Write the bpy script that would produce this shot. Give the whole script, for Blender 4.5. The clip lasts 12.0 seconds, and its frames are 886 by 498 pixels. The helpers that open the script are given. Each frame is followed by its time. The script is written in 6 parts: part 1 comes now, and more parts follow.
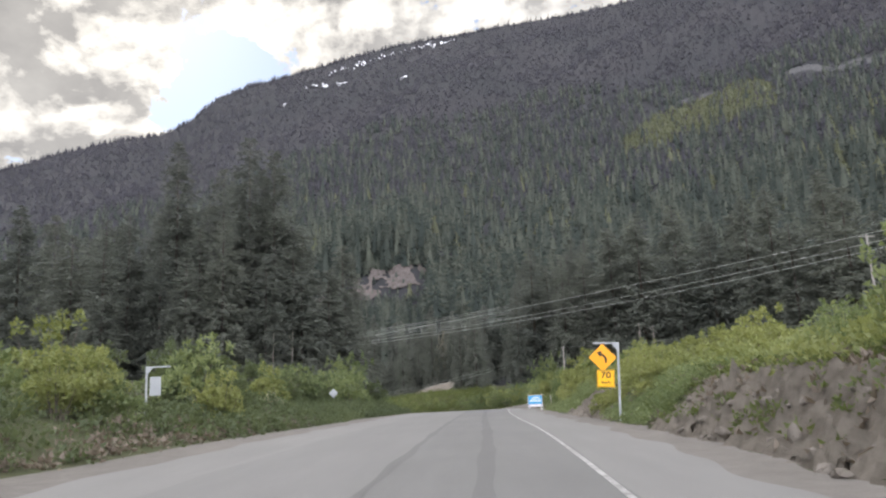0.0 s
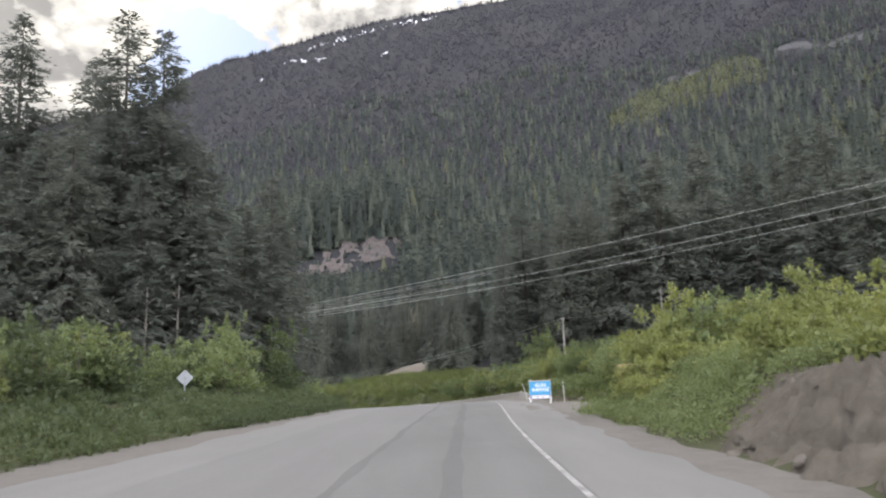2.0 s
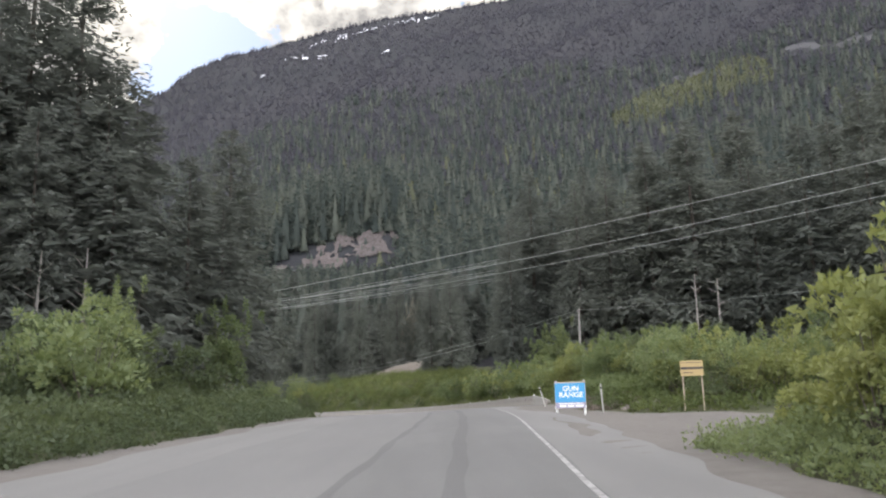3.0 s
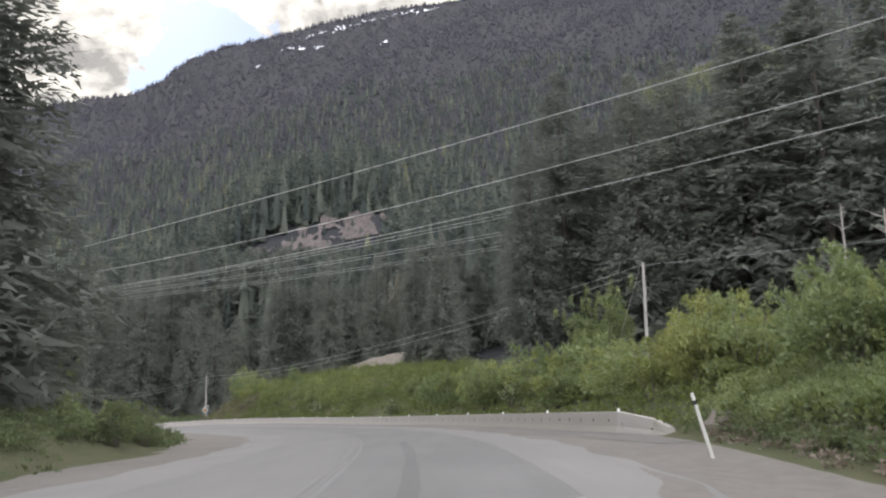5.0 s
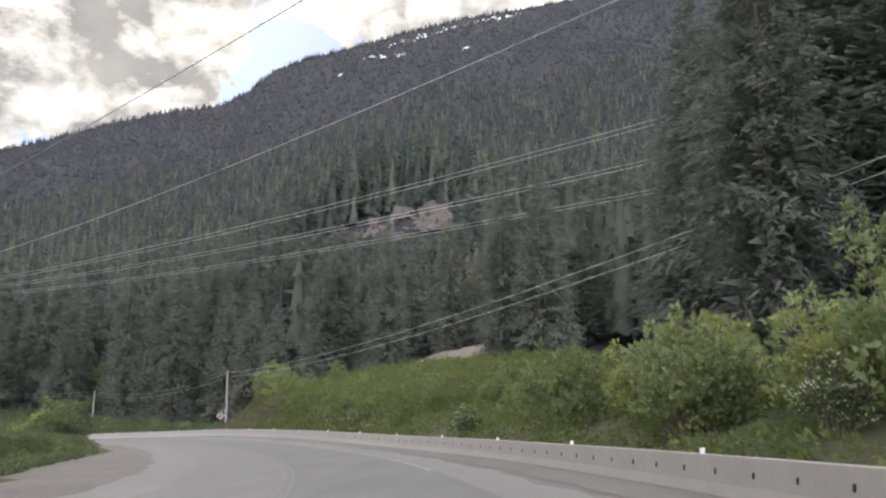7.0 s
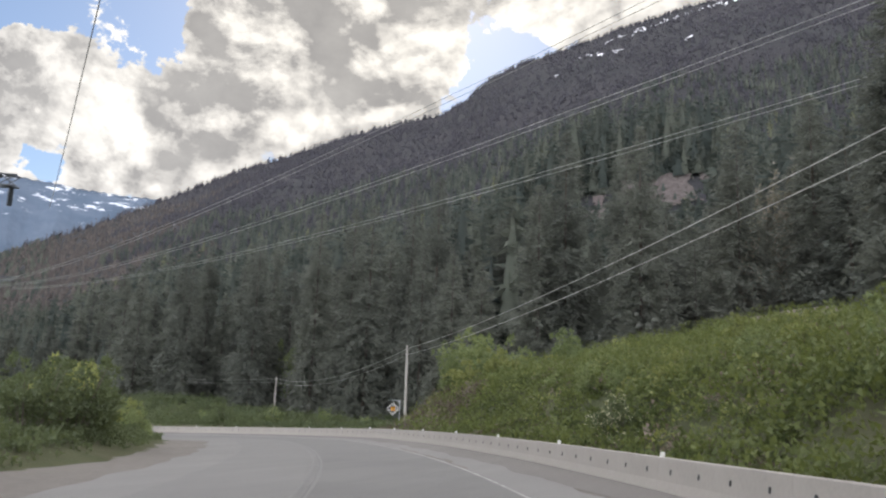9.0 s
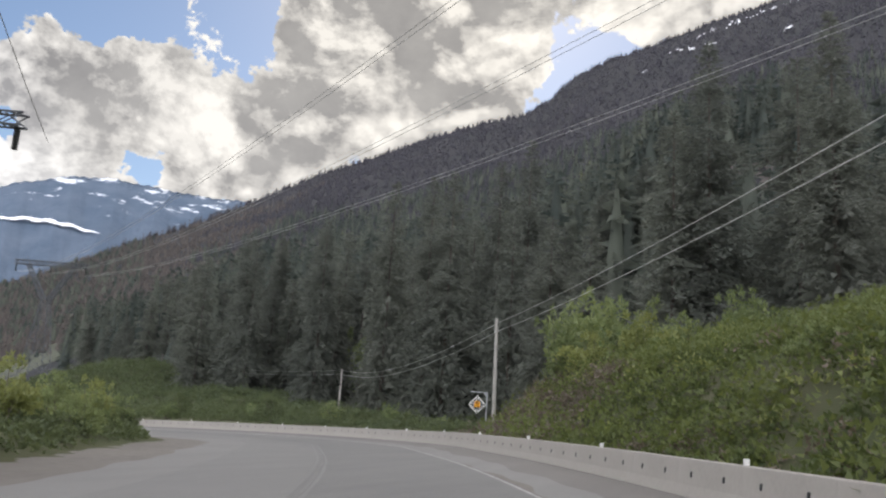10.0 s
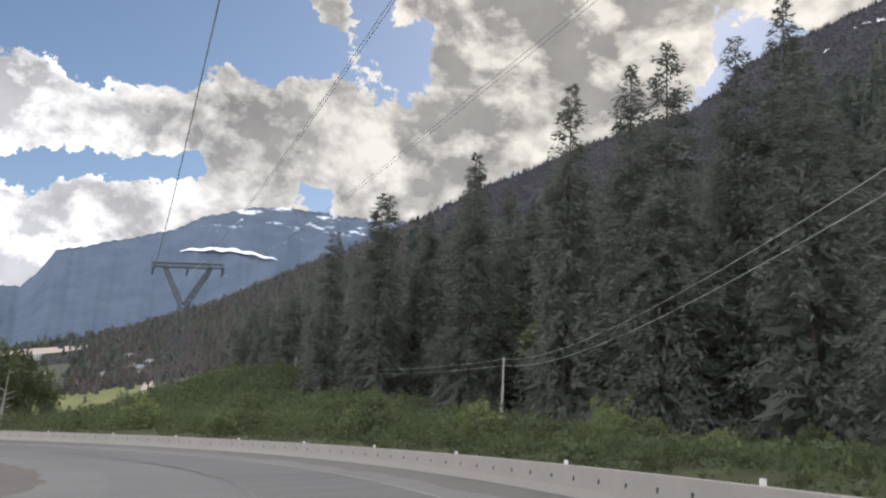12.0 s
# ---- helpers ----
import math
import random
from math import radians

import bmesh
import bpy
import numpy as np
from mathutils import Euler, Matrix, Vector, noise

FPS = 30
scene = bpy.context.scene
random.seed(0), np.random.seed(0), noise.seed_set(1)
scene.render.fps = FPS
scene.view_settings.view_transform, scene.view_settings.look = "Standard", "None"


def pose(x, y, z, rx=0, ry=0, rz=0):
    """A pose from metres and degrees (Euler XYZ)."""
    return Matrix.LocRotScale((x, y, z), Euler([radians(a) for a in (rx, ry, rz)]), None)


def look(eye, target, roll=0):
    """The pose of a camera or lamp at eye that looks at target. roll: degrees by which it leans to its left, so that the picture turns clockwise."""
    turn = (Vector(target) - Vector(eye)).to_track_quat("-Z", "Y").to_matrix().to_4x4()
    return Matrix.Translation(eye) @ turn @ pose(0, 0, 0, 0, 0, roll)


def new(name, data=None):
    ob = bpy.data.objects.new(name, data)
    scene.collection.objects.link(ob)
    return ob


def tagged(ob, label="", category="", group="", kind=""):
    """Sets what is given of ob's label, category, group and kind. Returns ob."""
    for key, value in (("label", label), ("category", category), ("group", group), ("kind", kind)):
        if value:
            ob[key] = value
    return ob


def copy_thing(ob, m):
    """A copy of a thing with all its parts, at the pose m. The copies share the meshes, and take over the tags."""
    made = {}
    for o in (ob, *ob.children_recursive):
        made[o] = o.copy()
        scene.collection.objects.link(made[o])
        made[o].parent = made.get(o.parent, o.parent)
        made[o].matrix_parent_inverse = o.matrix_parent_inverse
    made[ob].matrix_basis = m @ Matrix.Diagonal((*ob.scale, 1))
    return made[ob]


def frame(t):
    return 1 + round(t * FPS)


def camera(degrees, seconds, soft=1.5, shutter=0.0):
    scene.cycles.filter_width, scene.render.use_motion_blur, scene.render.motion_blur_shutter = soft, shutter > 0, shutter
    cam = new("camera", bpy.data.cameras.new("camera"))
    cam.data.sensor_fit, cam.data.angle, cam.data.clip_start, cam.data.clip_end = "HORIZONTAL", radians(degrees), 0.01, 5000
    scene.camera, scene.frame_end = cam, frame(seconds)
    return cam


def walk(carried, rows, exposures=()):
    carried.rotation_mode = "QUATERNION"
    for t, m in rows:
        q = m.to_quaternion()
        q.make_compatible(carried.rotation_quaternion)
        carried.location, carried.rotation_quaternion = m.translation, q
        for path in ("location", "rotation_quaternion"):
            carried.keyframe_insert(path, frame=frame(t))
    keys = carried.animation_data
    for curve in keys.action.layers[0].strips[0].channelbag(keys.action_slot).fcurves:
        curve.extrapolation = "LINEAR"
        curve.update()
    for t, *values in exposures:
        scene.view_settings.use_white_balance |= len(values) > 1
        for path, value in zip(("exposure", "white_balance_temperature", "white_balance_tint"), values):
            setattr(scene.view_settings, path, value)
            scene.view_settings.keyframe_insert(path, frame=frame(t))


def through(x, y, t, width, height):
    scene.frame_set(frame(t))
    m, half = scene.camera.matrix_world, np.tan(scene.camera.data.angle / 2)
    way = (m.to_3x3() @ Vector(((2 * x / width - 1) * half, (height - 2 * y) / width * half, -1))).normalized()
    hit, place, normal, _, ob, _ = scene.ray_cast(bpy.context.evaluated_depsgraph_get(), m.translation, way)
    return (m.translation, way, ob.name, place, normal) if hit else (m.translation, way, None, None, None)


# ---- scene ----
cam = camera(60.0, 12.0, soft=2.2, shutter=0.0)
PATH = [
    (0, (0.00, 0.00, 1.40), (-0.17, 19.60, 5.40), -2.71),
    (0.5, (0.35, 7.93, 1.62), (0.32, 27.55, 5.48), -2.61),
    (1, (0.74, 15.84, 1.81), (0.84, 35.48, 5.57), -2.39),
    (1.5, (1.09, 23.96, 1.94), (1.31, 43.62, 5.59), -2.45),
    (2, (1.35, 32.26, 2.02), (1.66, 51.94, 5.54), -2.52),
    (2.5, (1.56, 40.43, 2.04), (1.89, 60.10, 5.62), -2.22),
    (3, (1.86, 48.90, 2.08), (2.18, 68.58, 5.62), -1.80),
    (3.2, (1.95, 52.35, 2.11), (2.27, 72.09, 5.31), -1.65),
    (5, (3.50, 86.92, 2.23), (3.88, 106.62, 5.70), -1.30),
    (5.5, (3.53, 96.16, 2.11), (3.80, 115.85, 5.63), -1.06),
    (6, (3.29, 105.28, 1.92), (3.20, 124.94, 5.59), -0.55),
    (6.5, (2.85, 114.48, 1.64), (2.07, 134.12, 5.37), 0.01),
    (7, (2.04, 123.78, 1.29), (0.34, 143.35, 5.06), 0.13),
    (7.5, (0.53, 133.12, 0.91), (-2.69, 152.48, 4.76), 0.38),
    (7.7, (-0.17, 136.86, 0.76), (-3.99, 156.10, 4.64), 0.09),
    (9.3, (-9.49, 166.78, -0.44), (-17.28, 184.81, 3.33), 2.99),
    (9.5, (-11.24, 170.61, -0.59), (-19.41, 188.48, 3.16), 3.17),
    (10, (-15.93, 180.17, -0.96), (-25.08, 197.55, 2.81), 3.81),
    (10.5, (-21.21, 189.65, -1.29), (-31.23, 206.55, 2.42), 4.07),
    (11, (-26.87, 198.79, -1.66), (-37.49, 215.32, 2.05), 3.67),
    (11.5, (-33.12, 207.59, -2.07), (-44.64, 223.46, 1.88), 3.12),
    (12, (-39.49, 215.96, -2.45), (-52.15, 230.95, 1.45), 3.27),
]
walk(cam, [(t, look(eye, target, roll)) for t, eye, target, roll in PATH],
     exposures=[(0, -0.36), (7.5, -0.40), (9.5, -0.72), (12, -0.98)])

# ---- sky, sun ----
SUN_AZ, SUN_EL = 24.0, 36.0      # degrees left of north, above the horizon
world = bpy.data.worlds.new("sky")
scene.world = world
world.use_nodes = True


class Nodes:
    """A small builder for node trees."""

    def __init__(self, tree):
        self.tree = tree
        tree.nodes.clear()

    def add(self, kind, **fields):
        node = self.tree.nodes.new(kind)
        for key, value in fields.items():
            if key == "operation":
                node.operation = value
            elif key == "blend_type":
                node.blend_type = value
            elif key == "data_type":
                node.data_type = value
        return node

    def link(self, a, b):
        self.tree.links.new(a, b)

    def put(self, socket, value):
        if isinstance(value, bpy.types.NodeSocket):
            self.link(value, socket)
        elif value is not None:
            socket.default_value = value

    def math(self, op, a, b=None, c=None, clamp=False):
        node = self.add("ShaderNodeMath", operation=op)
        node.use_clamp = clamp
        for n, v in enumerate((a, b, c)):
            self.put(node.inputs[n], v)
        return node.outputs[0]

    def vmath(self, op, a, b=None, out=0):
        node = self.add("ShaderNodeVectorMath", operation=op)
        self.put(node.inputs[0], a)
        self.put(node.inputs[1], b)
        return node.outputs[out]

    def noise(self, vector, scale, detail=4.0, rough=0.55, distort=0.0, out=0):
        node = self.add("ShaderNodeTexNoise")
        self.put(node.inputs["Vector"], vector)
        node.inputs["Scale"].default_value = scale
        node.inputs["Detail"].default_value = detail
        node.inputs["Roughness"].default_value = rough
        node.inputs["Distortion"].default_value = distort
        return node.outputs[out]

    def ramp(self, value, stops, smooth=False):
        node = self.add("ShaderNodeValToRGB")
        r = node.color_ramp
        if smooth:
            r.interpolation = "EASE"
        while len(r.elements) < len(stops):
            r.elements.new(0.5)
        for e, (p, col) in zip(r.elements, stops):
            e.position = p
            e.color = (col, col, col, 1) if isinstance(col, float) else (*col, 1)
        self.put(node.inputs[0], value)
        return node.outputs[0]

    def mix(self, fac, a, b, blend="MIX"):
        node = self.add("ShaderNodeMix", data_type="RGBA", blend_type=blend)
        self.put(node.inputs[0], fac)
        self.put(node.inputs[6], (*a, 1) if isinstance(a, tuple) and len(a) == 3 else a)
        self.put(node.inputs[7], (*b, 1) if isinstance(b, tuple) and len(b) == 3 else b)
        return node.outputs[2]


def direction(az, el):
    a, e = radians(az), radians(el)
    return (-math.sin(a) * math.cos(e), math.cos(a) * math.cos(e), math.sin(e))


def build_sky():
    n = Nodes(world.node_tree)
    out = n.add("ShaderNodeOutputWorld")
    sky = n.add("ShaderNodeTexSky")
    sky.sky_type = "NISHITA"
    sky.sun_disc = False
    sky.sun_elevation, sky.sun_rotation = radians(SUN_EL), radians(-SUN_AZ)
    sky.dust_density, sky.altitude, sky.ozone_density = 0.6, 600, 1.8
    co = n.add("ShaderNodeTexCoord").outputs["Generated"]
    deck = n.vmath("MULTIPLY", co, (1.9, 1.9, 2.5))
    billow = n.noise(deck, 4.6, 10.0, 0.60, 0.2)
    broad = n.noise(deck, 1.3, 2.0, 0.5)
    thick = n.math("ADD", n.math("MULTIPLY", billow, 1.08), n.math("MULTIPLY", broad, 0.22))
    puff, total = thick, None
    # the cloud bank over the ridge and its breaks, with torn outlines
    torn = n.vmath("SUBTRACT", n.noise(co, 7.0, 6.0, 0.62, out=1), (0.5, 0.5, 0.5))
    wisp = n.vmath("SUBTRACT", n.noise(co, 34.0, 4.0, 0.6, out=1), (0.5, 0.5, 0.5))
    torn = n.vmath("ADD", n.vmath("MULTIPLY", torn, (0.15, 0.15, 0.10)), n.vmath("MULTIPLY", wisp, (0.05, 0.05, 0.03)))
    torn = n.vmath("NORMALIZE", n.vmath("ADD", co, torn))
    for (az, el, width, gain) in CLOUDS:
        dot = n.vmath("DOT_PRODUCT", torn, direction(az, el), out=1)
        bump = n.math("POWER", n.math("MAXIMUM", dot, 0.0), width)
        bump = n.math("MULTIPLY", bump, gain)
        total = bump if total is None else n.math("ADD", total, bump)
    thick = n.math("ADD", puff, total)
    tatter = n.math("MULTIPLY", n.math("SUBTRACT", n.noise(deck, 13.0, 6.0, 0.62), 0.5), 0.30)
    cover = n.ramp(n.math("ADD", thick, tatter), [(0.58, 0.0), (0.63, 1.0)], True)
    core = n.ramp(n.math("ADD", puff, n.math("MULTIPLY", total, 0.55)), [(0.55, 1.0), (0.80, 0.0)])
    sunny = n.vmath("DOT_PRODUCT", co, direction(SUN_AZ, SUN_EL), out=1)
    glow = n.math("POWER", n.math("MAXIMUM", sunny, 0.0), 8.0)
    away = n.math("MULTIPLY", n.math("SUBTRACT", 0.84, sunny), 0.9, clamp=True)
    # puffs brighten on the side towards the sun
    lamp = direction(SUN_AZ, SUN_EL)
    spot = (lamp[0] * 1.9, lamp[1] * 1.9, lamp[2] * 2.5)
    step = n.vmath("MULTIPLY", n.vmath("NORMALIZE", n.vmath("SUBTRACT", spot, deck)), (0.09, 0.09, 0.09))
    rise = n.math("SUBTRACT", billow, n.noise(n.vmath("ADD", deck, step), 4.6, 10.0, 0.60, 0.2))
    small = n.noise(deck, 12.0, 6.0, 0.6)
    curl = n.math("SUBTRACT", small, n.noise(n.vmath("ADD", deck, n.vmath("MULTIPLY", step, (0.4, 0.4, 0.4))), 12.0, 6.0, 0.6))
    rise = n.math("ADD", rise, n.math("MULTIPLY", curl, 0.25))
    relief = n.ramp(n.math("ADD", n.math("MULTIPLY", rise, 3.2), 0.5), [(0.10, 0.0), (0.90, 1.0)])
    shade = n.math("ADD", n.math("MULTIPLY", core, 0.85), n.math("SUBTRACT", n.math("MULTIPLY", relief, 1.35), 0.55), clamp=True)
    under = n.mix(n.ramp(n.noise(deck, 3.1, 6.0, 0.6), [(0.36, 0.0), (0.62, 1.0)]), (0.54, 0.530, 0.545), (0.80, 0.785, 0.785))
    tint = n.mix(shade, under, (1.75, 1.70, 1.64))
    # clouds facing the sun are brighter than those in front of it
    # those behind the view are raised further, as fill light on near surfaces
    tint = n.mix(1.0, tint, n.mix(away, (1.0, 1.0, 1.0), (6.4, 6.7, 7.4)), "MULTIPLY")
    tint = n.mix(1.0, tint, n.mix(glow, (1.0, 1.0, 1.0), (1.15, 1.12, 1.05)), "MULTIPLY")
    back = n.add("ShaderNodeBackground")
    n.link(sky.outputs[0], back.inputs[0])
    back.inputs[1].default_value = 0.19
    front = n.add("ShaderNodeBackground")
    n.link(tint, front.inputs[0])
    front.inputs[1].default_value = 1.0
    mixer = n.add("ShaderNodeMixShader")
    n.link(cover, mixer.inputs[0])
    n.link(back.outputs[0], mixer.inputs[1])
    n.link(front.outputs[0], mixer.inputs[2])
    n.link(mixer.outputs[0], out.inputs[0])


# azimuth (left of north), elevation, sharpness, thickness added
CLOUDS = [
    (28, 25, 60.0, 0.16), (37, 27, 70.0, 0.14), (32, 36, 40.0, 0.14), (0, 60, 4.0, 0.10),
    (16.0, 24.3, 800.0, -0.52), (18.4, 23.0, 1200.0, -0.46), (20.6, 20.8, 2500.0, -0.36),
    (45.2, 24.4, 700.0, -0.36), (51.5, 27.2, 260.0, -0.40), (58, 25.8, 300.0, -0.42), (64.5, 25.6, 260.0, -0.42), (71, 24.5, 260.0, -0.36),
    (54, 23.6, 900.0, -0.25), (59.6, 15.3, 4000.0, -0.36), (61.8, 15.0, 3600.0, -0.42), (64, 14.8, 3600.0, -0.42), (66.2, 14.5, 3600.0, -0.42), (68.4, 14.0, 3600.0, -0.42), (70.6, 13.5, 3600.0, -0.40), (68, 22, 1200.0, -0.22),
    (50.6, 14.4, 3500.0, -0.27), (40.6, 22.2, 4000.0, -0.20),
    (48.5, 20.5, 350.0, 0.24), (59.3, 19.4, 420.0, 0.30), (42, 19.5, 250.0, 0.14), (67.5, 17.4, 600.0, 0.30), (66, 20.6, 900.0, 0.2),
    (70.5, 20.5, 900.0, 0.25), (72, 16.5, 500.0, 0.3), (53.5, 18.5, 400.0, 0.22), (57, 13.5, 500.0, 0.16), (63, 11, 500.0, 0.28),
    (69, 9.5, 500.0, 0.28), (49.5, 27.3, 3500.0, 0.45), (51.2, 27.8, 3500.0, 0.4),
]
build_sky()

sun = new("sun", bpy.data.lights.new("sun", "SUN"))
sun.data.energy, sun.data.angle, sun.data.color = 0.95, radians(24), (1.0, 0.97, 0.91)
sun.matrix_world = look(tuple(400 * v for v in direction(SUN_AZ, SUN_EL)), (0, 0, 0))


# ---- materials ----
def material(name, build, **kw):
    m = bpy.data.materials.new(name)
    m.use_nodes = True
    n = Nodes(m.node_tree)
    out = n.add("ShaderNodeOutputMaterial")
    n.link(build(n, **kw), out.inputs[0])
    return m


def bsdf(n, color, rough=0.8, metal=0.0, bump=None, strength=0.3, distance=0.02, spec=0.3):
    p = n.add("ShaderNodeBsdfPrincipled")
    n.put(p.inputs["Base Color"], (*color, 1) if isinstance(color, tuple) else color)
    n.put(p.inputs["Roughness"], rough)
    p.inputs["Metallic"].default_value = metal
    p.inputs["Specular IOR Level"].default_value = spec
    if bump is not None:
        b = n.add("ShaderNodeBump")
        b.inputs["Strength"].default_value = strength
        b.inputs["Distance"].default_value = distance
        n.link(bump, b.inputs["Height"])
        n.link(b.outputs[0], p.inputs["Normal"])
    return p.outputs[0]


def place(n):
    return n.add("ShaderNodeNewGeometry").outputs["Position"]


def plain(n, color, rough=0.6, metal=0.0, vary=0.25, scale=6.0):
    co = n.add("ShaderNodeTexCoord").outputs["Object"]
    grain = n.noise(co, scale * 6, 4)
    stain = n.noise(co, scale * 0.5, 3)
    c = n.mix(n.math("MULTIPLY", stain, vary * 1.6), color, tuple(v * 0.5 for v in color))
    c = n.mix(n.math("MULTIPLY", grain, vary), c, tuple(min(1.0, v * 1.35) for v in color))
    return bsdf(n, c, rough, metal, grain, 0.15, 0.01)


def ground_mix(n, a, b, c, scale=1.0, bump=0.5, distance=0.08):
    co = place(n)
    big = n.ramp(n.noise(co, 0.06 * scale, 4, 0.6), [(0.35, 0.0), (0.65, 1.0)])
    mid = n.ramp(n.noise(co, 0.7 * scale, 5, 0.65), [(0.35, 0.0), (0.65, 1.0)])
    fine = n.noise(co, 9.0 * scale, 6, 0.7)
    col = n.mix(big, a, b)
    col = n.mix(n.math("MULTIPLY", mid, 0.7), col, c)
    col = n.mix(n.math("MULTIPLY", fine, 0.5), col, tuple(v * 0.55 for v in a))
    return bsdf(n, col, 0.95, 0, fine, bump, distance, 0.1)


def asphalt(n, base=(0.132, 0.128, 0.123), light=(0.170, 0.165, 0.159), dark=(0.10, 0.098, 0.095)):
    co = place(n)
    stretched = n.vmath("MULTIPLY", co, (1.0, 0.12, 1.0))
    streak = n.ramp(n.noise(stretched, 0.9, 4, 0.6), [(0.35, 0.0), (0.68, 1.0)])
    patch = n.ramp(n.noise(co, 0.12, 5, 0.6), [(0.40, 0.0), (0.62, 1.0)])
    stone = n.noise(co, 60.0, 3, 0.7)
    col = n.mix(n.math("MULTIPLY", streak, 0.6), base, light)
    col = n.mix(n.math("MULTIPLY", patch, 0.35), col, dark)
    col = n.mix(n.math("MULTIPLY", stone, 0.5), col, tuple(0.55 * v for v in base))
    return bsdf(n, col, 0.85, 0, stone, 0.35, 0.01, 0.25)


def tree_tone(n):
    """The shade of green that each tree of a forest has of its own."""
    node = n.add("ShaderNodeAttribute")
    node.attribute_name = "tone"
    return node.outputs["Fac"]


def leafy(n, dark, light, through=0.48, rough=0.55, mass=False):
    info = tree_tone(n) if mass else n.add("ShaderNodeObjectInfo").outputs["Random"]
    isle = n.add("ShaderNodeNewGeometry").outputs["Random Per Island"]
    co = place(n)
    clump = n.noise(co, 0.55, 3, 0.6)
    f = n.math("ADD", n.math("MULTIPLY", isle, 0.45), n.math("MULTIPLY", clump, 0.75))
    f = n.math("ADD", f, n.math("MULTIPLY", n.math("SUBTRACT", info, 0.5), 0.5), clamp=True)
    col = n.mix(f, dark, light)
    front = bsdf(n, col, rough, 0, None, spec=0.25)
    tr = n.add("ShaderNodeBsdfTranslucent")
    n.put(tr.inputs[0], n.mix(1.0, col, (1.12, 1.1, 0.75), "MULTIPLY"))
    m = n.add("ShaderNodeMixShader")
    m.inputs[0].default_value = through
    n.link(front, m.inputs[1])
    n.link(tr.outputs[0], m.inputs[2])
    return m.outputs[0]


def needles(n, dark, light, mass=False):
    info = tree_tone(n) if mass else n.add("ShaderNodeObjectInfo").outputs["Random"]
    isle = n.add("ShaderNodeNewGeometry").outputs["Random Per Island"]
    clump = n.noise(place(n), 0.25, 3, 0.6)
    f = n.math("ADD", n.math("MULTIPLY", isle, 0.4), n.math("MULTIPLY", clump, 0.6))
    f = n.math("ADD", f, n.math("MULTIPLY", n.math("SUBTRACT", info, 0.5), 1.1 if mass else 0.6), clamp=True)
    col = n.mix(f, dark, light)
    tr = n.add("ShaderNodeBsdfTranslucent")
    n.put(tr.inputs[0], col)
    m = n.add("ShaderNodeMixShader")
    m.inputs[0].default_value = 0.46
    n.link(bsdf(n, col, 0.8, spec=0.1), m.inputs[1])
    n.link(tr.outputs[0], m.inputs[2])
    return m.outputs[0]


def slope_cover(n):
    """Forest floor, bare brush, rock and old snow on the mountain."""
    co = place(n)
    big = n.ramp(n.noise(co, 0.004, 5, 0.6), [(0.36, 0.0), (0.64, 1.0)])
    fine = n.noise(co, 0.08, 6, 0.7)
    col = n.mix(big, (0.031, 0.032, 0.035), (0.042, 0.039, 0.043))
    col = n.mix(n.math("MULTIPLY", fine, 0.6), col, (0.028, 0.030, 0.030))
    return bsdf(n, col, 0.95, 0, fine, 0.6, 3.0, 0.1)


def far_cover(n):
    """Woods and rock with the blue of distance haze in their colour, and old snow in streaks towards the top."""
    co = place(n)
    sep = n.add("ShaderNodeSeparateXYZ")
    n.link(co, sep.inputs[0])
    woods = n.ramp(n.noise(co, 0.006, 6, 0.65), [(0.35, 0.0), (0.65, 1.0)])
    # both tones carry the blue haze of distance
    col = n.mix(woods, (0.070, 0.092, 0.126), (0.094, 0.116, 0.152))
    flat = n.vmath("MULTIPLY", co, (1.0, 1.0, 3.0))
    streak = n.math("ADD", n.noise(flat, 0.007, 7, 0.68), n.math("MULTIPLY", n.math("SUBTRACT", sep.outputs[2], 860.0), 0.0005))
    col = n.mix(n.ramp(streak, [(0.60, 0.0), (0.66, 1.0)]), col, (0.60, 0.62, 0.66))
    return bsdf(n, col, 1.0, 0, woods, 0.6, 12.0, 0.0)


def worn_line(n, paint=(0.31, 0.302, 0.287), under=(0.165, 0.160, 0.154)):
    """White paint broken by wear, with the road showing through."""
    co = place(n)
    wear = n.ramp(n.noise(co, 2.2, 6, 0.75), [(0.42, 0.0), (0.60, 1.0)])
    col = n.mix(wear, paint, under)
    return bsdf(n, col, 0.8)


